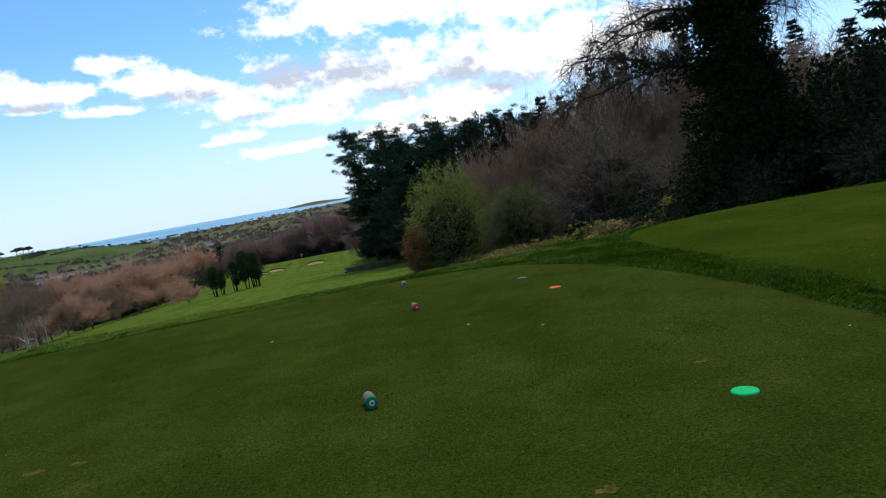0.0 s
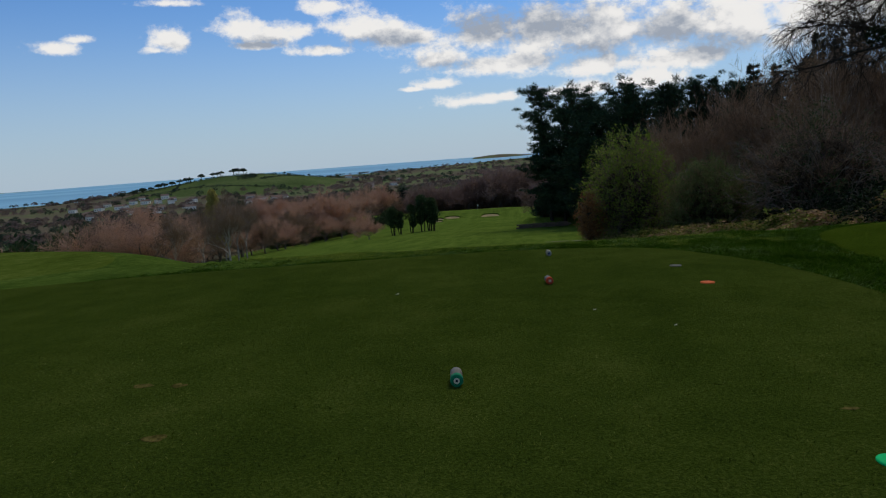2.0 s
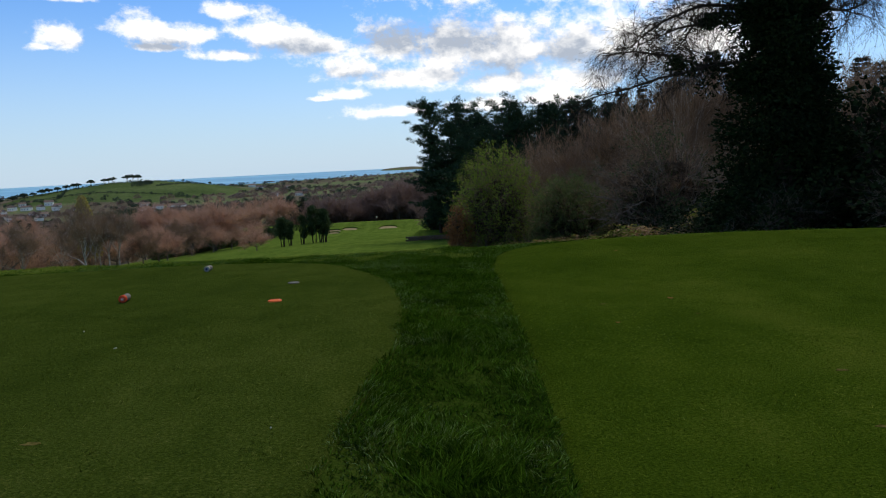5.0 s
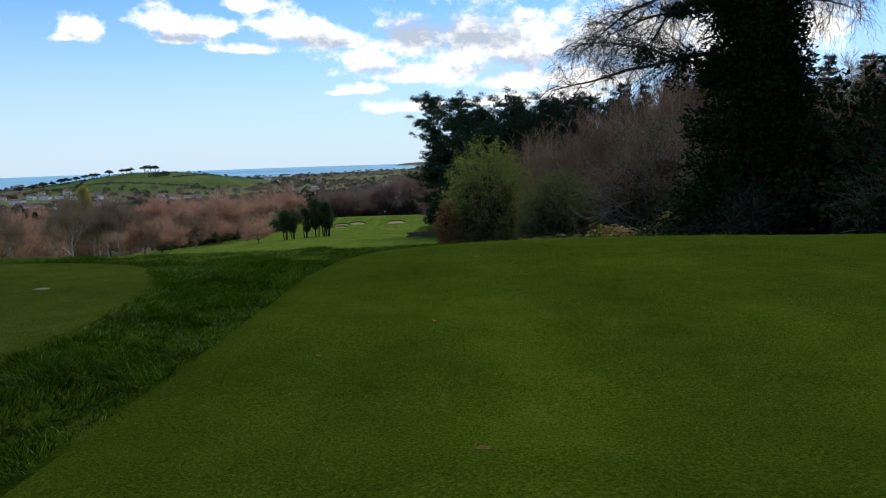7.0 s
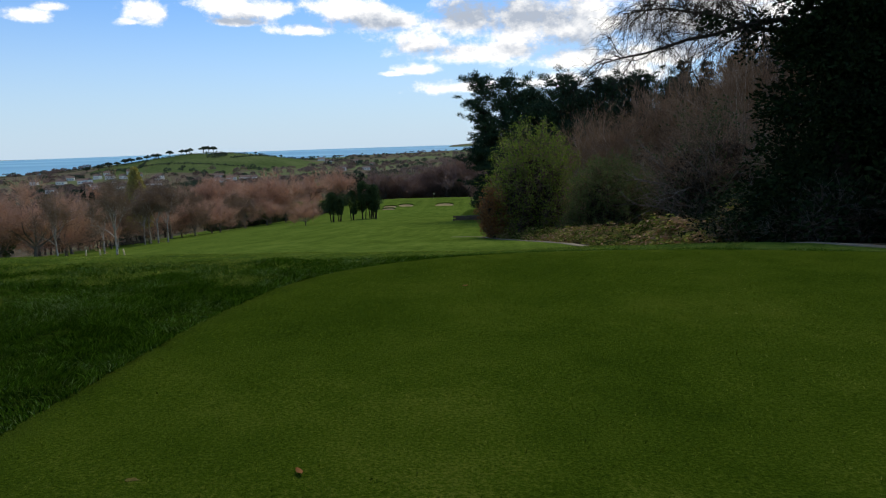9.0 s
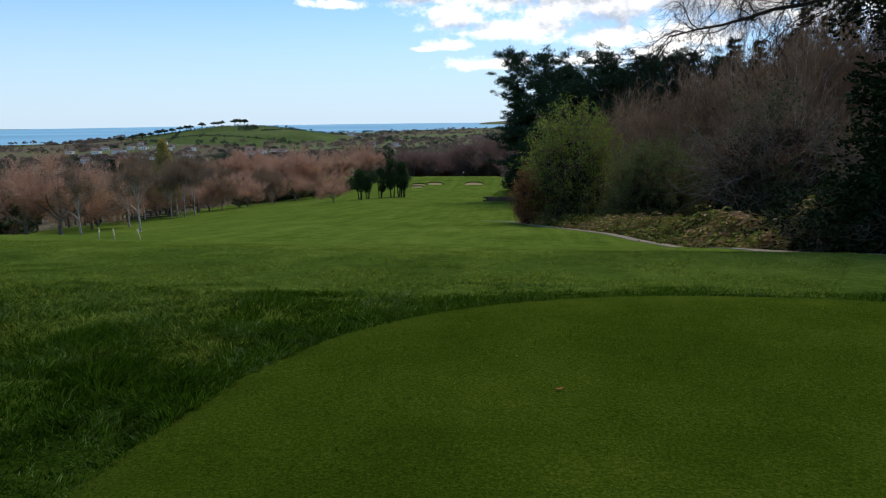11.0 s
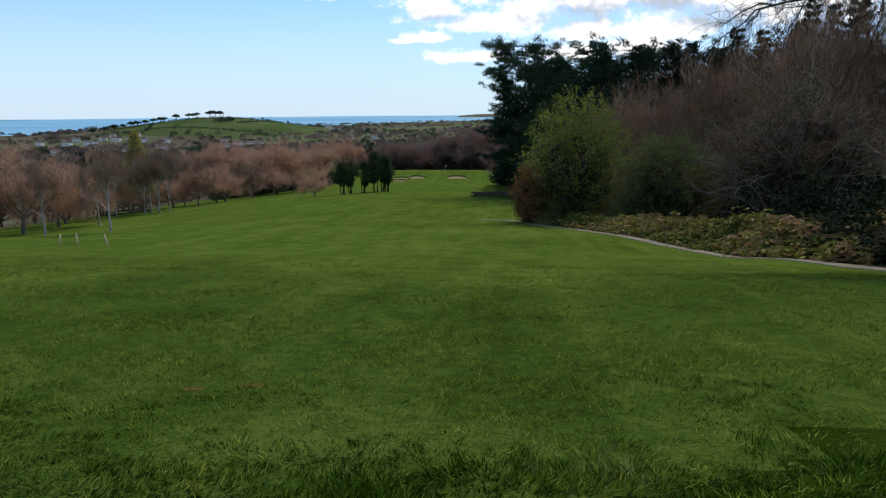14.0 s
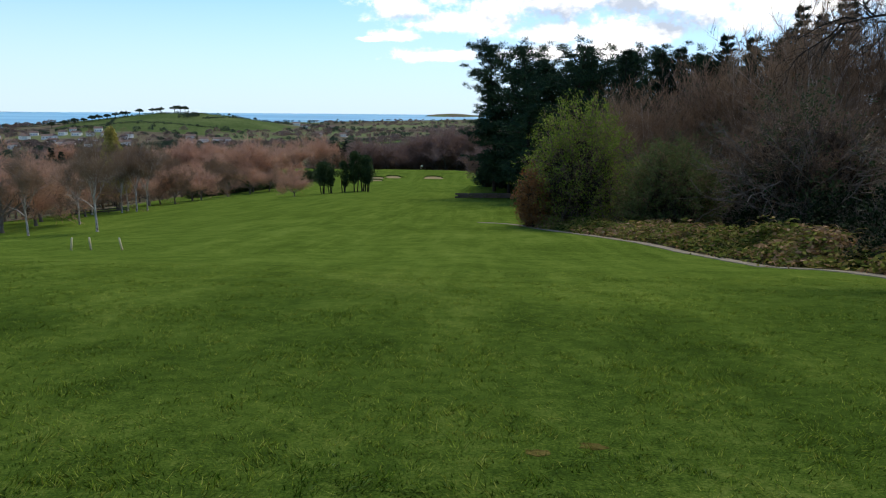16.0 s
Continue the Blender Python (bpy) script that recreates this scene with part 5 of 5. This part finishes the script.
WILLOW = list(bare_tree(75, 11.0, 2.2, 0.16, 0.6, (2, 2, 2), M_BARK_GREY, M_TWIG_BROWN, 0.012, droop=0.04, limbs=6, tip_twigs=4, tip_len=0.6, girth=0.8))
gl = Geo()
rw = random.Random(76)
for i in range(9000):
    d = sphere_dir(rw)
    up = rw.random()
    wide = 2.3 * math.sqrt(max(0.0, 1 - up)) * (0.35 + 0.65 * rw.random()) * (1 + 0.5 * noise.noise((d.x * 2, d.y * 2, up * 5)))
    p = Vector((d.x * wide, d.y * wide, 2.6 + 8.6 * up)) + sphere_dir(rw) * 0.25
    gl.leaf(p, (Vector((0, 0, -0.8)) + d * 0.5 + sphere_dir(rw) * 0.5).normalized(), 0.10, 0.36, rw)
put_tree(WILLOW + [gl.mesh("leaves", M_LEAF_WILLOW)], "willow_tree", "willow in thin yellow-green spring leaf", "willow", -55.5, 115.5, (1.05, 1.18), 0, names=("trunk", "bough", "twig_mass", "foliage"))


def holly_tree(seed, h, w):
    rng = random.Random(seed)
    gt, gn = Geo(), Geo()
    for k in range(3):
        a = 2.1 * k + rng.random()
        p = Vector((math.cos(a) * 0.35, math.sin(a) * 0.35, -0.2))
        gt.tube(p, p * 2 + Vector((0, 0, h * 0.55)), 0.14, 0.07, 6)
    for i in range(46):
        t = rng.random()
        a = rng.uniform(0, 6.283)
        rr = w * math.sin(math.pi * (0.16 + 0.78 * t)) * rng.uniform(0.2, 0.95)
        clump(gn, Vector((math.cos(a) * rr, math.sin(a) * rr, h * (0.27 + 0.70 * t))), rng.uniform(0.4, 0.75), rng.uniform(0.5, 0.9), 110, 0.24, rng, 0.2)
    return gt.mesh("trunk", M_BARK_DARK), gn.mesh("leaves", M_EVERGREEN)


HOLLY = [holly_tree(81, 7.8, 1.5), holly_tree(82, 8.4, 1.9)]
for x, y, k, s in ((-28.3, 143.0, 0, 0.95), (-27.1, 144.5, 0, 0.78), (-24.7, 146.0, 1, 0.84), (-22.4, 147.0, 1, 1.08), (-21.2, 149.5, 0, 1.12), (-20.2, 148.0, 1, 0.98)):
    put_tree(HOLLY[k], "evergreen_tree", "dark upright evergreen in a small group on the fairway", "tree", x, y, (s * 0.96, s * 0.88), x * 70, "evergreens on the fairway", ("trunk", "foliage"))
for x, y, s in ((-84, 147, 0.66), (-88, 150, 0.72), (-80, 150, 0.60), (-92, 146, 0.66), (-78, 155, 0.62), (-97, 152, 0.64)):
    put_tree(SPRUCES[int(-x) % 2], "spruce_tree", "small dark conifer standing among bare trees", "spruce", x, y, (s, s), x * 70, "conifers among the bare trees", ("trunk", "foliage"))

HEDGE_BUSH = shrub(49, 2.2, 3.0, 40, 3800, 0.30, M_BARK_DARK, M_EVERGREEN, M_TWIG_BROWN, 0.0, core=700)
for i in range(15):
    y = 152 + 5.2 * i
    put_tree(HEDGE_BUSH, "hedge_bush", "low dark hedge bush behind the fairway trees", "bush", -61.0 + 1.0 * i, y + 6, (1.15, 0.85 + 0.15 * (i % 3)), i * 70, "hedge behind the fairway trees", SHRUB_PARTS)
for x, y, k in ((-61.5, 85.5, 2.1), (-65.5, 89.0, 2.4), (-69.0, 84.0, 2.3), (-73.0, 92.0, 2.3)):
    put_tree(HEDGE_BUSH, "evergreen_bush", "dark green bush at the edge of the bare wood", "bush", x, y, (k, k), x * 35, "dark bushes at the wood's edge", SHRUB_PARTS)

for x, y, k in ((-63.0, 297.0, 0.98), (-60.0, 300.0, 1.02), (-57.0, 296.0, 1.0), (-54.5, 299.0, 1.03), (-51.5, 297.0, 0.96), (-66.0, 301.0, 0.94), (-58.5, 298.0, 0.97), (-48.5, 300.0, 0.92)):
    put_tree(SPRUCES[int(-x) % 2], "spruce_tree", "dark conifer in a clump below the green", "spruce", x, y, (k * 1.75, k), x * 70, "conifers below the green", ("trunk", "foliage"))

# brown wood below the row and behind the green
for i in range(96):
    if i < 72:
        x, y = rng.uniform(-150, -62), rng.uniform(100, 262)
        x -= 0.05 * (y - 100)
        s = (0.62 + 0.0030 * math.hypot(x, y)) * rng.uniform(0.85, 1.05)
    else:
        x, y = rng.uniform(-130, -52), rng.uniform(170, 300)
        s = rng.uniform(1.35, 1.75)
    if abs(math.degrees(math.atan2(x - 2, y - 12)) + 28.8) < 2.2 and y < 116:
        x -= 14
    put_tree(FAR_ROW[i % 3], "woodland_tree", "leafless reddish-brown tree in the wood below the fairway", "tree", x, y, (s, s), rng.uniform(0, 360), "bare wood below the fairway")
for i in range(46):
    x, y = -46 + i * 1.45 + rng.uniform(-2, 2), 268 + rng.uniform(-5, 18)
    s = 1.7 + 0.75 * ease((x + 40) / 40) + rng.uniform(-0.15, 0.15)
    put_tree(DULL_ROW[i % 2], "woodland_tree", "leafless dull brown tree in the wood behind the green", "tree", x, y, (s, s), rng.uniform(0, 360), "bare wood behind the green")
for i in range(2, 8):
    put_tree(DULL_ROW[i % 2], "woodland_tree", "leafless brown tree at the foot of the pines", "tree", 1.0 + i * 1.5 + rng.uniform(-1, 1), 140 + 12 * i + rng.uniform(-5, 5), (1.2, 1.15), rng.uniform(0, 360), "bare trees below the pines")


# ---------------------------------------------------------------- far country
def far_woods():
    rng = random.Random(90)
    for name, mat, count, label in (("far_woodland", M_WOOD_FAR, 2300, "distant leafless brown woods across the valley"), ("far_evergreens", M_WOOD_FAR_G, 1000, "distant dark green trees and hedges across the valley")):
        g = Geo()
        done = 0
        while done < count:
            d = 300 + 2400 * rng.random() ** 1.5
            a = radians(rng.uniform(-44, 6))
            x, y = d * math.sin(a), d * math.cos(a)
            if y < 300 or (x + 570) ** 2 / 240 ** 2 + (y - 1270) ** 2 / 200 ** 2 < 1:
                continue
            z = height(x, y)
            if z < -58.5 or noise.noise((x * 0.006, y * 0.006, 21 if mat is M_WOOD_FAR else 33)) < (-0.1 if d < 700 else 0.02):
                continue
            done += 1
            r = rng.uniform(3.5, 6.5)
            for _ in range(64):
                u = sphere_dir(rng, -0.3) * rng.uniform(0.6, 1.0)
                g.tri(Vector((x + u.x * r, y + u.y * r, z + r * 0.6 + u.z * r * 0.8)), r * 0.36, rng)
        tagged(new(name, g.mesh(name, mat)), label, "woodland", kind="stuff")
    g = Geo()
    for (x0, y0), (x1, y1) in (((-830, 1170), (-560, 1200)), ((-560, 1200), (-360, 1330)), ((-700, 1100), (-420, 1110)), ((-480, 1180), (-430, 1290)), ((-300, 860), (-90, 900)), ((-290, 990), (-80, 1010)), ((-640, 1185), (-600, 1080)), ((-1050, 1250), (-800, 1290))):
        n = int(math.hypot(x1 - x0, y1 - y0) / 2.2)
        for i in range(n):
            t = i / n
            x, y = x0 + (x1 - x0) * t + rng.gauss(0, 1.2), y0 + (y1 - y0) * t + rng.gauss(0, 1.2)
            z = height(x, y)
            r = rng.uniform(1.0, 2.0) + (1.6 if rng.random() < 0.07 else 0)
            for _ in range(14):
                u = sphere_dir(rng, -0.2)
                g.tri(Vector((x + u.x * r, y + u.y * r, z + 1.0 + u.z * r)), r * 0.8, rng)
    # the gorse brake on the hill's shoulder and the dark conifers in the valley
    for cx, cy, rx, ry, count, lo, hi in ((-508, 1190, 15, 34, 90, 1.6, 3.0), (-118, 560, 17, 26, 60, 3.5, 6.0), (-330, 760, 36, 20, 40, 2.5, 4.5), (-395, 850, 30, 16, 40, 2.5, 5.0)):
        for _ in range(count):
            a, k = rng.uniform(0, 6.283), rng.random() ** 0.5
            x, y, r = cx + math.cos(a) * k * rx, cy + math.sin(a) * k * ry, rng.uniform(lo, hi)
            z = height(x, y)
            for _ in range(50):
                u = sphere_dir(rng, -0.2) * rng.uniform(0.6, 1.0)
                g.tri(Vector((x + u.x * r, y + u.y * r, z + r * 0.7 + u.z * r * 1.3)), r * 0.34, rng)
    tagged(new("hedgerow", g.mesh("hedgerow", M_WOOD_FAR_G)), "dark hedgerows and thickets dividing the distant pastures", "hedge", kind="stuff")


far_woods()


def umbrella_pine(seed):
    rng = random.Random(seed)
    gt, gn = Geo(), Geo()
    p = Vector((0, 0, -1.5))
    q = p + Vector((rng.gauss(0, 0.6), rng.gauss(0, 0.6), 5.5))
    gt.tube(p, q, 0.55, 0.4, 6)
    for k in range(5):
        a = 1.25 * k + rng.random()
        gt.tube(q, q + Vector((math.cos(a) * 3.5, math.sin(a) * 3.5, 3.0)), 0.32, 0.14, 5)
    for i in range(26):
        a, rr = rng.uniform(0, 6.283), 5.4 * rng.random() ** 0.5
        c = q + Vector((math.cos(a) * rr, math.sin(a) * rr, 2.2 + rng.uniform(0, 3.4) * (1 - (rr / 6.0) ** 2)))
        for _ in range(44):
            g_d = sphere_dir(rng)
            gn.tri(c + Vector((g_d.x * 1.7, g_d.y * 1.7, g_d.z * 1.1)), 1.0, rng)
    return gt.mesh("trunk", M_BARK_DARK), gn.mesh("crown", M_WOOD_FAR_G)


UMBRELLA = [umbrella_pine(91), umbrella_pine(92)]
rng = random.Random(95)
for i, azi in enumerate((-23.7, -24.1, -24.5, -25.5, -25.8, -26.1, -27.0, -27.9, -28.2, -28.7, -29.3, -29.9, -30.3, -30.9, -31.5, -32.2, -33.0, -20.4, -18.4, -16.6)):
    dist = 1350.0
    x, y = 2 + dist * math.sin(radians(azi)), 12 + dist * math.cos(radians(azi))
    s = rng.uniform(0.95, 1.3) * (0.5 if i > 16 else 1.0)
    put_tree(UMBRELLA[i % 2], "hilltop_pine", "wind-shaped pine with a flat crown on the distant ridge", "pine", x, y, (s, s * 0.95), rng.uniform(0, 360), "pines on the ridge", ("trunk", "crown"))


def house_meshes(seed):
    rng = random.Random(seed)
    w, d, h, ridge = rng.uniform(9, 15), rng.uniform(6.5, 9), rng.uniform(3.2, 5.6), rng.uniform(2.0, 3.2)
    bm = bmesh.new()
    bmesh.ops.create_cube(bm, size=1, matrix=Matrix.Translation((0, 0, h / 2 - 0.5)) @ Matrix.Diagonal((w, d, h + 1, 1)))
    wall = bm_mesh("wall", bm, M_WALL_HOUSE)
    g = Geo()
    e = 0.5
    g.v = [Vector(v) for v in ((-w / 2 - e, -d / 2 - e, h - 0.2), (w / 2 + e, -d / 2 - e, h - 0.2), (w / 2 + e, d / 2 + e, h - 0.2), (-w / 2 - e, d / 2 + e, h - 0.2), (-w / 2 - e, 0, h + ridge), (w / 2 + e, 0, h + ridge))]
    g.f = [(0, 1, 5, 4), (2, 3, 4, 5), (0, 4, 3), (1, 2, 5), (0, 3, 2, 1)]
    roof = g.mesh("roof", M_ROOF_HOUSE)
    bm = bmesh.new()
    bmesh.ops.create_cube(bm, size=1, matrix=Matrix.Translation((w * 0.3, 0, h + ridge)) @ Matrix.Diagonal((0.9, 0.7, 2.2, 1)))
    chimney = bm_mesh("chimney", bm, M_ROOF_HOUSE)
    bm = bmesh.new()
    bmesh.ops.create_cube(bm, size=1, matrix=Matrix.Diagonal((1.5, 0.2, 1.2, 1)))
    win = bm_mesh("window", bm, M_GLASS_DARK)
    return wall, roof, chimney, win, w, d


HOUSES = [house_meshes(101), house_meshes(102), house_meshes(103)]
spots = []
for i in range(46):
    if i < 28:
        a, dist = rng.uniform(-38, -27), rng.uniform(900, 1230)
    elif i < 36:
        a, dist = rng.uniform(-24, -20), rng.uniform(930, 1080)
    else:
        a, dist = rng.uniform(-16, -8), rng.uniform(1150, 1700)
    spots.append((2 + dist * math.sin(radians(a)), 12 + dist * math.cos(radians(a))))
for i, (x, y) in enumerate(spots):
    wall, roof, chimney, win, w, d = HOUSES[i % 3]
    ob = thing("house", "small pale rendered house with a pitched roof in the valley", "house", "houses in the valley")
    part("wall", wall, ob)
    rf = part("roof", roof, ob)
    part("chimney", chimney, rf)
    for k in (-0.3, 0.0, 0.3):
        part("window", win, ob).location = (k * w, -d / 2, 2.0)
    ob.matrix_basis = pose(x, y, height(x, y) + 0.4, 0, 0, rng.uniform(-40, 40)) @ Matrix.Diagonal((0.95, 0.95, 0.9, 1))


# ---------------------------------------------------------------- things on the course
def cylinder_y(r, y0, y1, seg=28, bevel=0.006):
    """A lying round bar along y with rounded rims."""
    bm = bmesh.new()
    rings = [(y0, r - bevel), (y0 + bevel * 0.4, r - bevel * 0.35), (y0 + bevel, r), (y1 - bevel, r), (y1 - bevel * 0.4, r - bevel * 0.35), (y1, r - bevel)]
    loops = []
    for y, q in rings:
        loops.append([bm.verts.new((q * math.cos(2 * math.pi * i / seg), y, q * math.sin(2 * math.pi * i / seg))) for i in range(seg)])
    for a, b in zip(loops, loops[1:]):
        for i in range(seg):
            bm.faces.new((a[i], a[(i + 1) % seg], b[(i + 1) % seg], b[i]))
    bm.faces.new(loops[0][::-1])
    bm.faces.new(loops[-1])
    bmesh.ops.recalc_face_normals(bm, faces=bm.faces)
    return bm


def tee_marker(x, y, turn, cap_mat, badge_mat, mark_mat, colour):
    ob = thing("tee_marker", "lying grey plastic log tee marker with a %s end" % colour, "tee marker", "tee markers")
    part("body", bm_mesh("body", cylinder_y(0.048, -0.050, 0.105), M_GREY_PLASTIC, True), ob)
    cap = part("cap", bm_mesh("cap", cylinder_y(0.051, -0.098, -0.040), cap_mat, True), ob, "%s end cap" % colour)
    part("badge", bm_mesh("badge", cylinder_y(0.024, -0.1015, -0.095, 20, 0.001), badge_mat), cap, "round badge")
    part("badge_mark", bm_mesh("badge_mark", cylinder_y(0.010, -0.1035, -0.098, 12, 0.001), mark_mat), cap, "small mark")
    ob.matrix_basis = pose(x, y, plane_a(x, y) + 0.03 + 0.040, -2, 0, turn) @ Matrix.Diagonal((0.80, 0.86, 0.80, 1))


tee_marker(0.0, 5.38, 7, M_CAP_GREEN, M_WHITE, M_DARK, "green")
tee_marker(0.71, 8.93, 7, M_CAP_RED, M_BADGE_PINK, M_WHITE, "red")
tee_marker(0.80, 11.36, 2, M_BADGE_PALE, M_CAP_BLUE, M_DARK, "white and blue")


def yardage_plate(x, y, r, mat, colour):
    bm = bmesh.new()
    seg = 32
    loops = []
    for q, z in ((r, -0.02), (r, 0.0), (r * 0.96, 0.004), (r * 0.80, 0.006), (r * 0.4, 0.007)):
        loops.append([bm.verts.new((q * math.cos(2 * math.pi * i / seg), q * math.sin(2 * math.pi * i / seg), z)) for i in range(seg)])
    for a, b in zip(loops, loops[1:]):
        for i in range(seg):
            bm.faces.new((a[i], a[(i + 1) % seg], b[(i + 1) % seg], b[i]))
    bm.faces.new(loops[-1])
    ob = tagged(new("yardage_plate", bm_mesh("yardage_plate", bm, mat, True)), "round %s painted distance plate set flush in the tee turf" % colour, "ground plate", "distance plates")
    ob.matrix_basis = pose(x, y, plane_a(x, y) + 0.036, -2, 1, 0)


yardage_plate(1.99, 4.26, 0.073, M_DISC_GREEN, "bright green")
yardage_plate(2.39, 8.68, 0.074, M_DISC_ORANGE, "orange")
yardage_plate(2.33, 9.93, 0.072, M_DISC_GREY, "pale grey")


def dry_leaf(x, y, turn, k):
    """A small curled brown leaf blown on to the turf."""
    g = Geo()
    for i in range(7):
        t = i / 6
        w = 0.013 * math.sin(math.pi * (0.08 + 0.88 * t)) * k
        for side in (-1, 0, 1):
            g.v.append(Vector((side * w, (t - 0.5) * 0.06 * k, 0.004 + 0.012 * k * abs(t - 0.5) + 0.006 * abs(side) * k)))
    g.f = [(3 * i + m, 3 * i + m + 1, 3 * i + m + 4, 3 * i + m + 3) for i in range(6) for m in (0, 1)]
    ob = tagged(new("dry_leaf", g.mesh("dry_leaf", M_LEAF_BEECH, True)), "small curled brown leaf lying on the tee turf", "leaf", "fallen leaves")
    ob.modifiers.new("thick", "SOLIDIFY").thickness = 0.0008
    ob.matrix_basis = pose(x, y, plane_b(x, y) + 0.034, 0, 0, turn)


for x, y, a, k in ((6.49, 8.45, 40, 1.0), (7.0, 12.3, 110, 0.9), (5.70, 7.55, 75, 0.7)):
    dry_leaf(x, y, a, k)


def broken_tee(x, y, turn, k):
    bm = bmesh.new()
    seg = 8
    loops = []
    for z, r in ((0, 0.0015), (0.012, 0.0032), (0.04, 0.0034), (0.05, 0.0062), (0.054, 0.0066)):
        loops.append([bm.verts.new((r * math.cos(2 * math.pi * i / seg), r * math.sin(2 * math.pi * i / seg), z * k)) for i in range(seg)])
    for a, b in zip(loops, loops[1:]):
        for i in range(seg):
            bm.faces.new((a[i], a[(i + 1) % seg], b[(i + 1) % seg], b[i]))
    bm.faces.new(loops[-1])
    ob = tagged(new("golf_tee", bm_mesh("golf_tee", bm, M_WHITE, True)), "small broken white golf tee lying in the turf", "golf tee", "broken tees")
    ob.matrix_basis = pose(x, y, (plane_a if x < 4.2 else plane_b)(x, y) + 0.040, 80, 0, turn) @ Matrix.Diagonal((0.9, 0.9, 0.75, 1))


for x, y, a, k in ((1.05, 7.42, 30, 1.0), (1.62, 6.75, 100, 0.6), (-0.98, 8.44, 70, 0.9), (3.24, 4.99, 10, 0.4)):
    broken_tee(x, y, a, k)


def marker_post(x, y, lean, side):
    ob = thing("marker_post", "leaning pale weathered timber stake beside the fairway", "post", "stakes beside the fairway")
    bm = bmesh.new()
    bmesh.ops.create_cone(bm, cap_ends=True, segments=10, radius1=0.054, radius2=0.047, depth=0.95, matrix=Matrix.Translation((0, 0, 0.3)))
    bmesh.ops.bevel(bm, geom=[e for e in bm.edges if e.calc_length() < 0.06], offset=0.012, segments=1)
    part("stake", bm_mesh("stake", bm, M_POST, True), ob)
    bm = bmesh.new()
    bmesh.ops.create_cone(bm, cap_ends=True, segments=10, radius1=0.049, radius2=0.034, depth=0.05, matrix=Matrix.Translation((0, 0, 0.79)))
    part("top", bm_mesh("top", bm, M_WHITE, True), ob, "white painted top")
    ob.matrix_basis = pose(x, y, height(x, y), 0, lean, side) @ Matrix.Diagonal((0.85, 0.85, 0.70, 1))


marker_post(-15.65, 40.2, 9, 0)
marker_post(-14.75, 40.2, -2, 40)
marker_post(-13.5, 40.5, -10, 0)


def timber_rail():
    """A low two-bar rail behind the row of trees."""
    ob = thing("timber_rail", "low dark weathered timber rail behind the bare trees", "fence")
    a, b = Vector((-56.6, 105.2)), Vector((-51.0, 110.0))
    d = b - a
    turn = math.degrees(math.atan2(d.y, d.x))
    post_bm = bmesh.new()
    bmesh.ops.create_cube(post_bm, size=1, matrix=Matrix.Diagonal((0.12, 0.12, 0.95, 1)))
    bmesh.ops.bevel(post_bm, geom=list(post_bm.edges), offset=0.012, segments=1)
    post_me = bm_mesh("post", post_bm, M_BARK_GREY)
    rail_bm = bmesh.new()
    bmesh.ops.create_cube(rail_bm, size=1, matrix=Matrix.Diagonal((d.length / 3, 0.06, 0.17, 1)))
    bmesh.ops.bevel(rail_bm, geom=list(rail_bm.edges), offset=0.012, segments=1)
    rail_me = bm_mesh("rail", rail_bm, M_BARK_GREY)
    for i in range(4):
        c = a + d * (i / 3)
        part("post", post_me, ob).matrix_basis = pose(c.x, c.y, height(c.x, c.y) + 0.30, 0, 0, turn)
        if i < 3:
            e = a + d * ((i + 0.5) / 3)
            for z in (0.35, 0.65):
                part("rail", rail_me, ob).matrix_basis = pose(e.x + 0.02, e.y - 0.09, height(e.x, e.y) + z, 0, 0, turn)


timber_rail()


def retaining_wall():
    """A low bank of stacked sleepers below the raised tee."""
    ob = thing("retaining_wall", "low dark retaining wall of stacked sleepers under a raised tee", "wall", kind="structure")
    rng = random.Random(111)
    meshes = []
    for k in range(3):
        bm = bmesh.new()
        bmesh.ops.create_cube(bm, size=1, matrix=Matrix.Diagonal((2.36 - 0.05 * k, 0.26, 0.26, 1)))
        bmesh.ops.bevel(bm, geom=list(bm.edges), offset=0.03, segments=1)
        meshes.append(bm_mesh("sleeper", bm, M_STONE))
    z0 = height(3.5, 123.2)
    for row in range(3):
        for k in range(4):
            s = part("sleeper", meshes[(row + k) % 3], ob)
            s.matrix_basis = pose(-0.1 + 2.4 * k + 0.5 * (row % 2), 123.4 + 0.28 * k + rng.uniform(-0.03, 0.03), z0 + 0.30 + 0.26 * row, 0, rng.uniform(-1, 1), 6)
    return ob


retaining_wall()


def flag():
    ob = thing("golf_flag", "thin pale flagstick with a small flag on the green", "flag")
    x, y = -16.5, 239.0
    bm = bmesh.new()
    bmesh.ops.create_cone(bm, cap_ends=True, segments=8, radius1=0.03, radius2=0.025, depth=2.2, matrix=Matrix.Translation((0, 0, 1.05)))
    part("flagstick", bm_mesh("flagstick", bm, M_WHITE), ob)
    g = Geo()
    for i in range(7):
        for z in (1.6, 2.1):
            g.v.append(Vector((0.03 + i * 0.09, 0.04 * math.sin(i * 1.3), z)))
    g.f = [(2 * i, 2 * i + 2, 2 * i + 3, 2 * i + 1) for i in range(6)]
    cloth = part("cloth", g.mesh("cloth", M_WHITE), ob, "small pale flag cloth")
    sol = cloth.modifiers.new("thick", "SOLIDIFY")
    sol.thickness = 0.01
    ob.matrix_basis = pose(x, y, height(x, y) + 0.05)


flag()
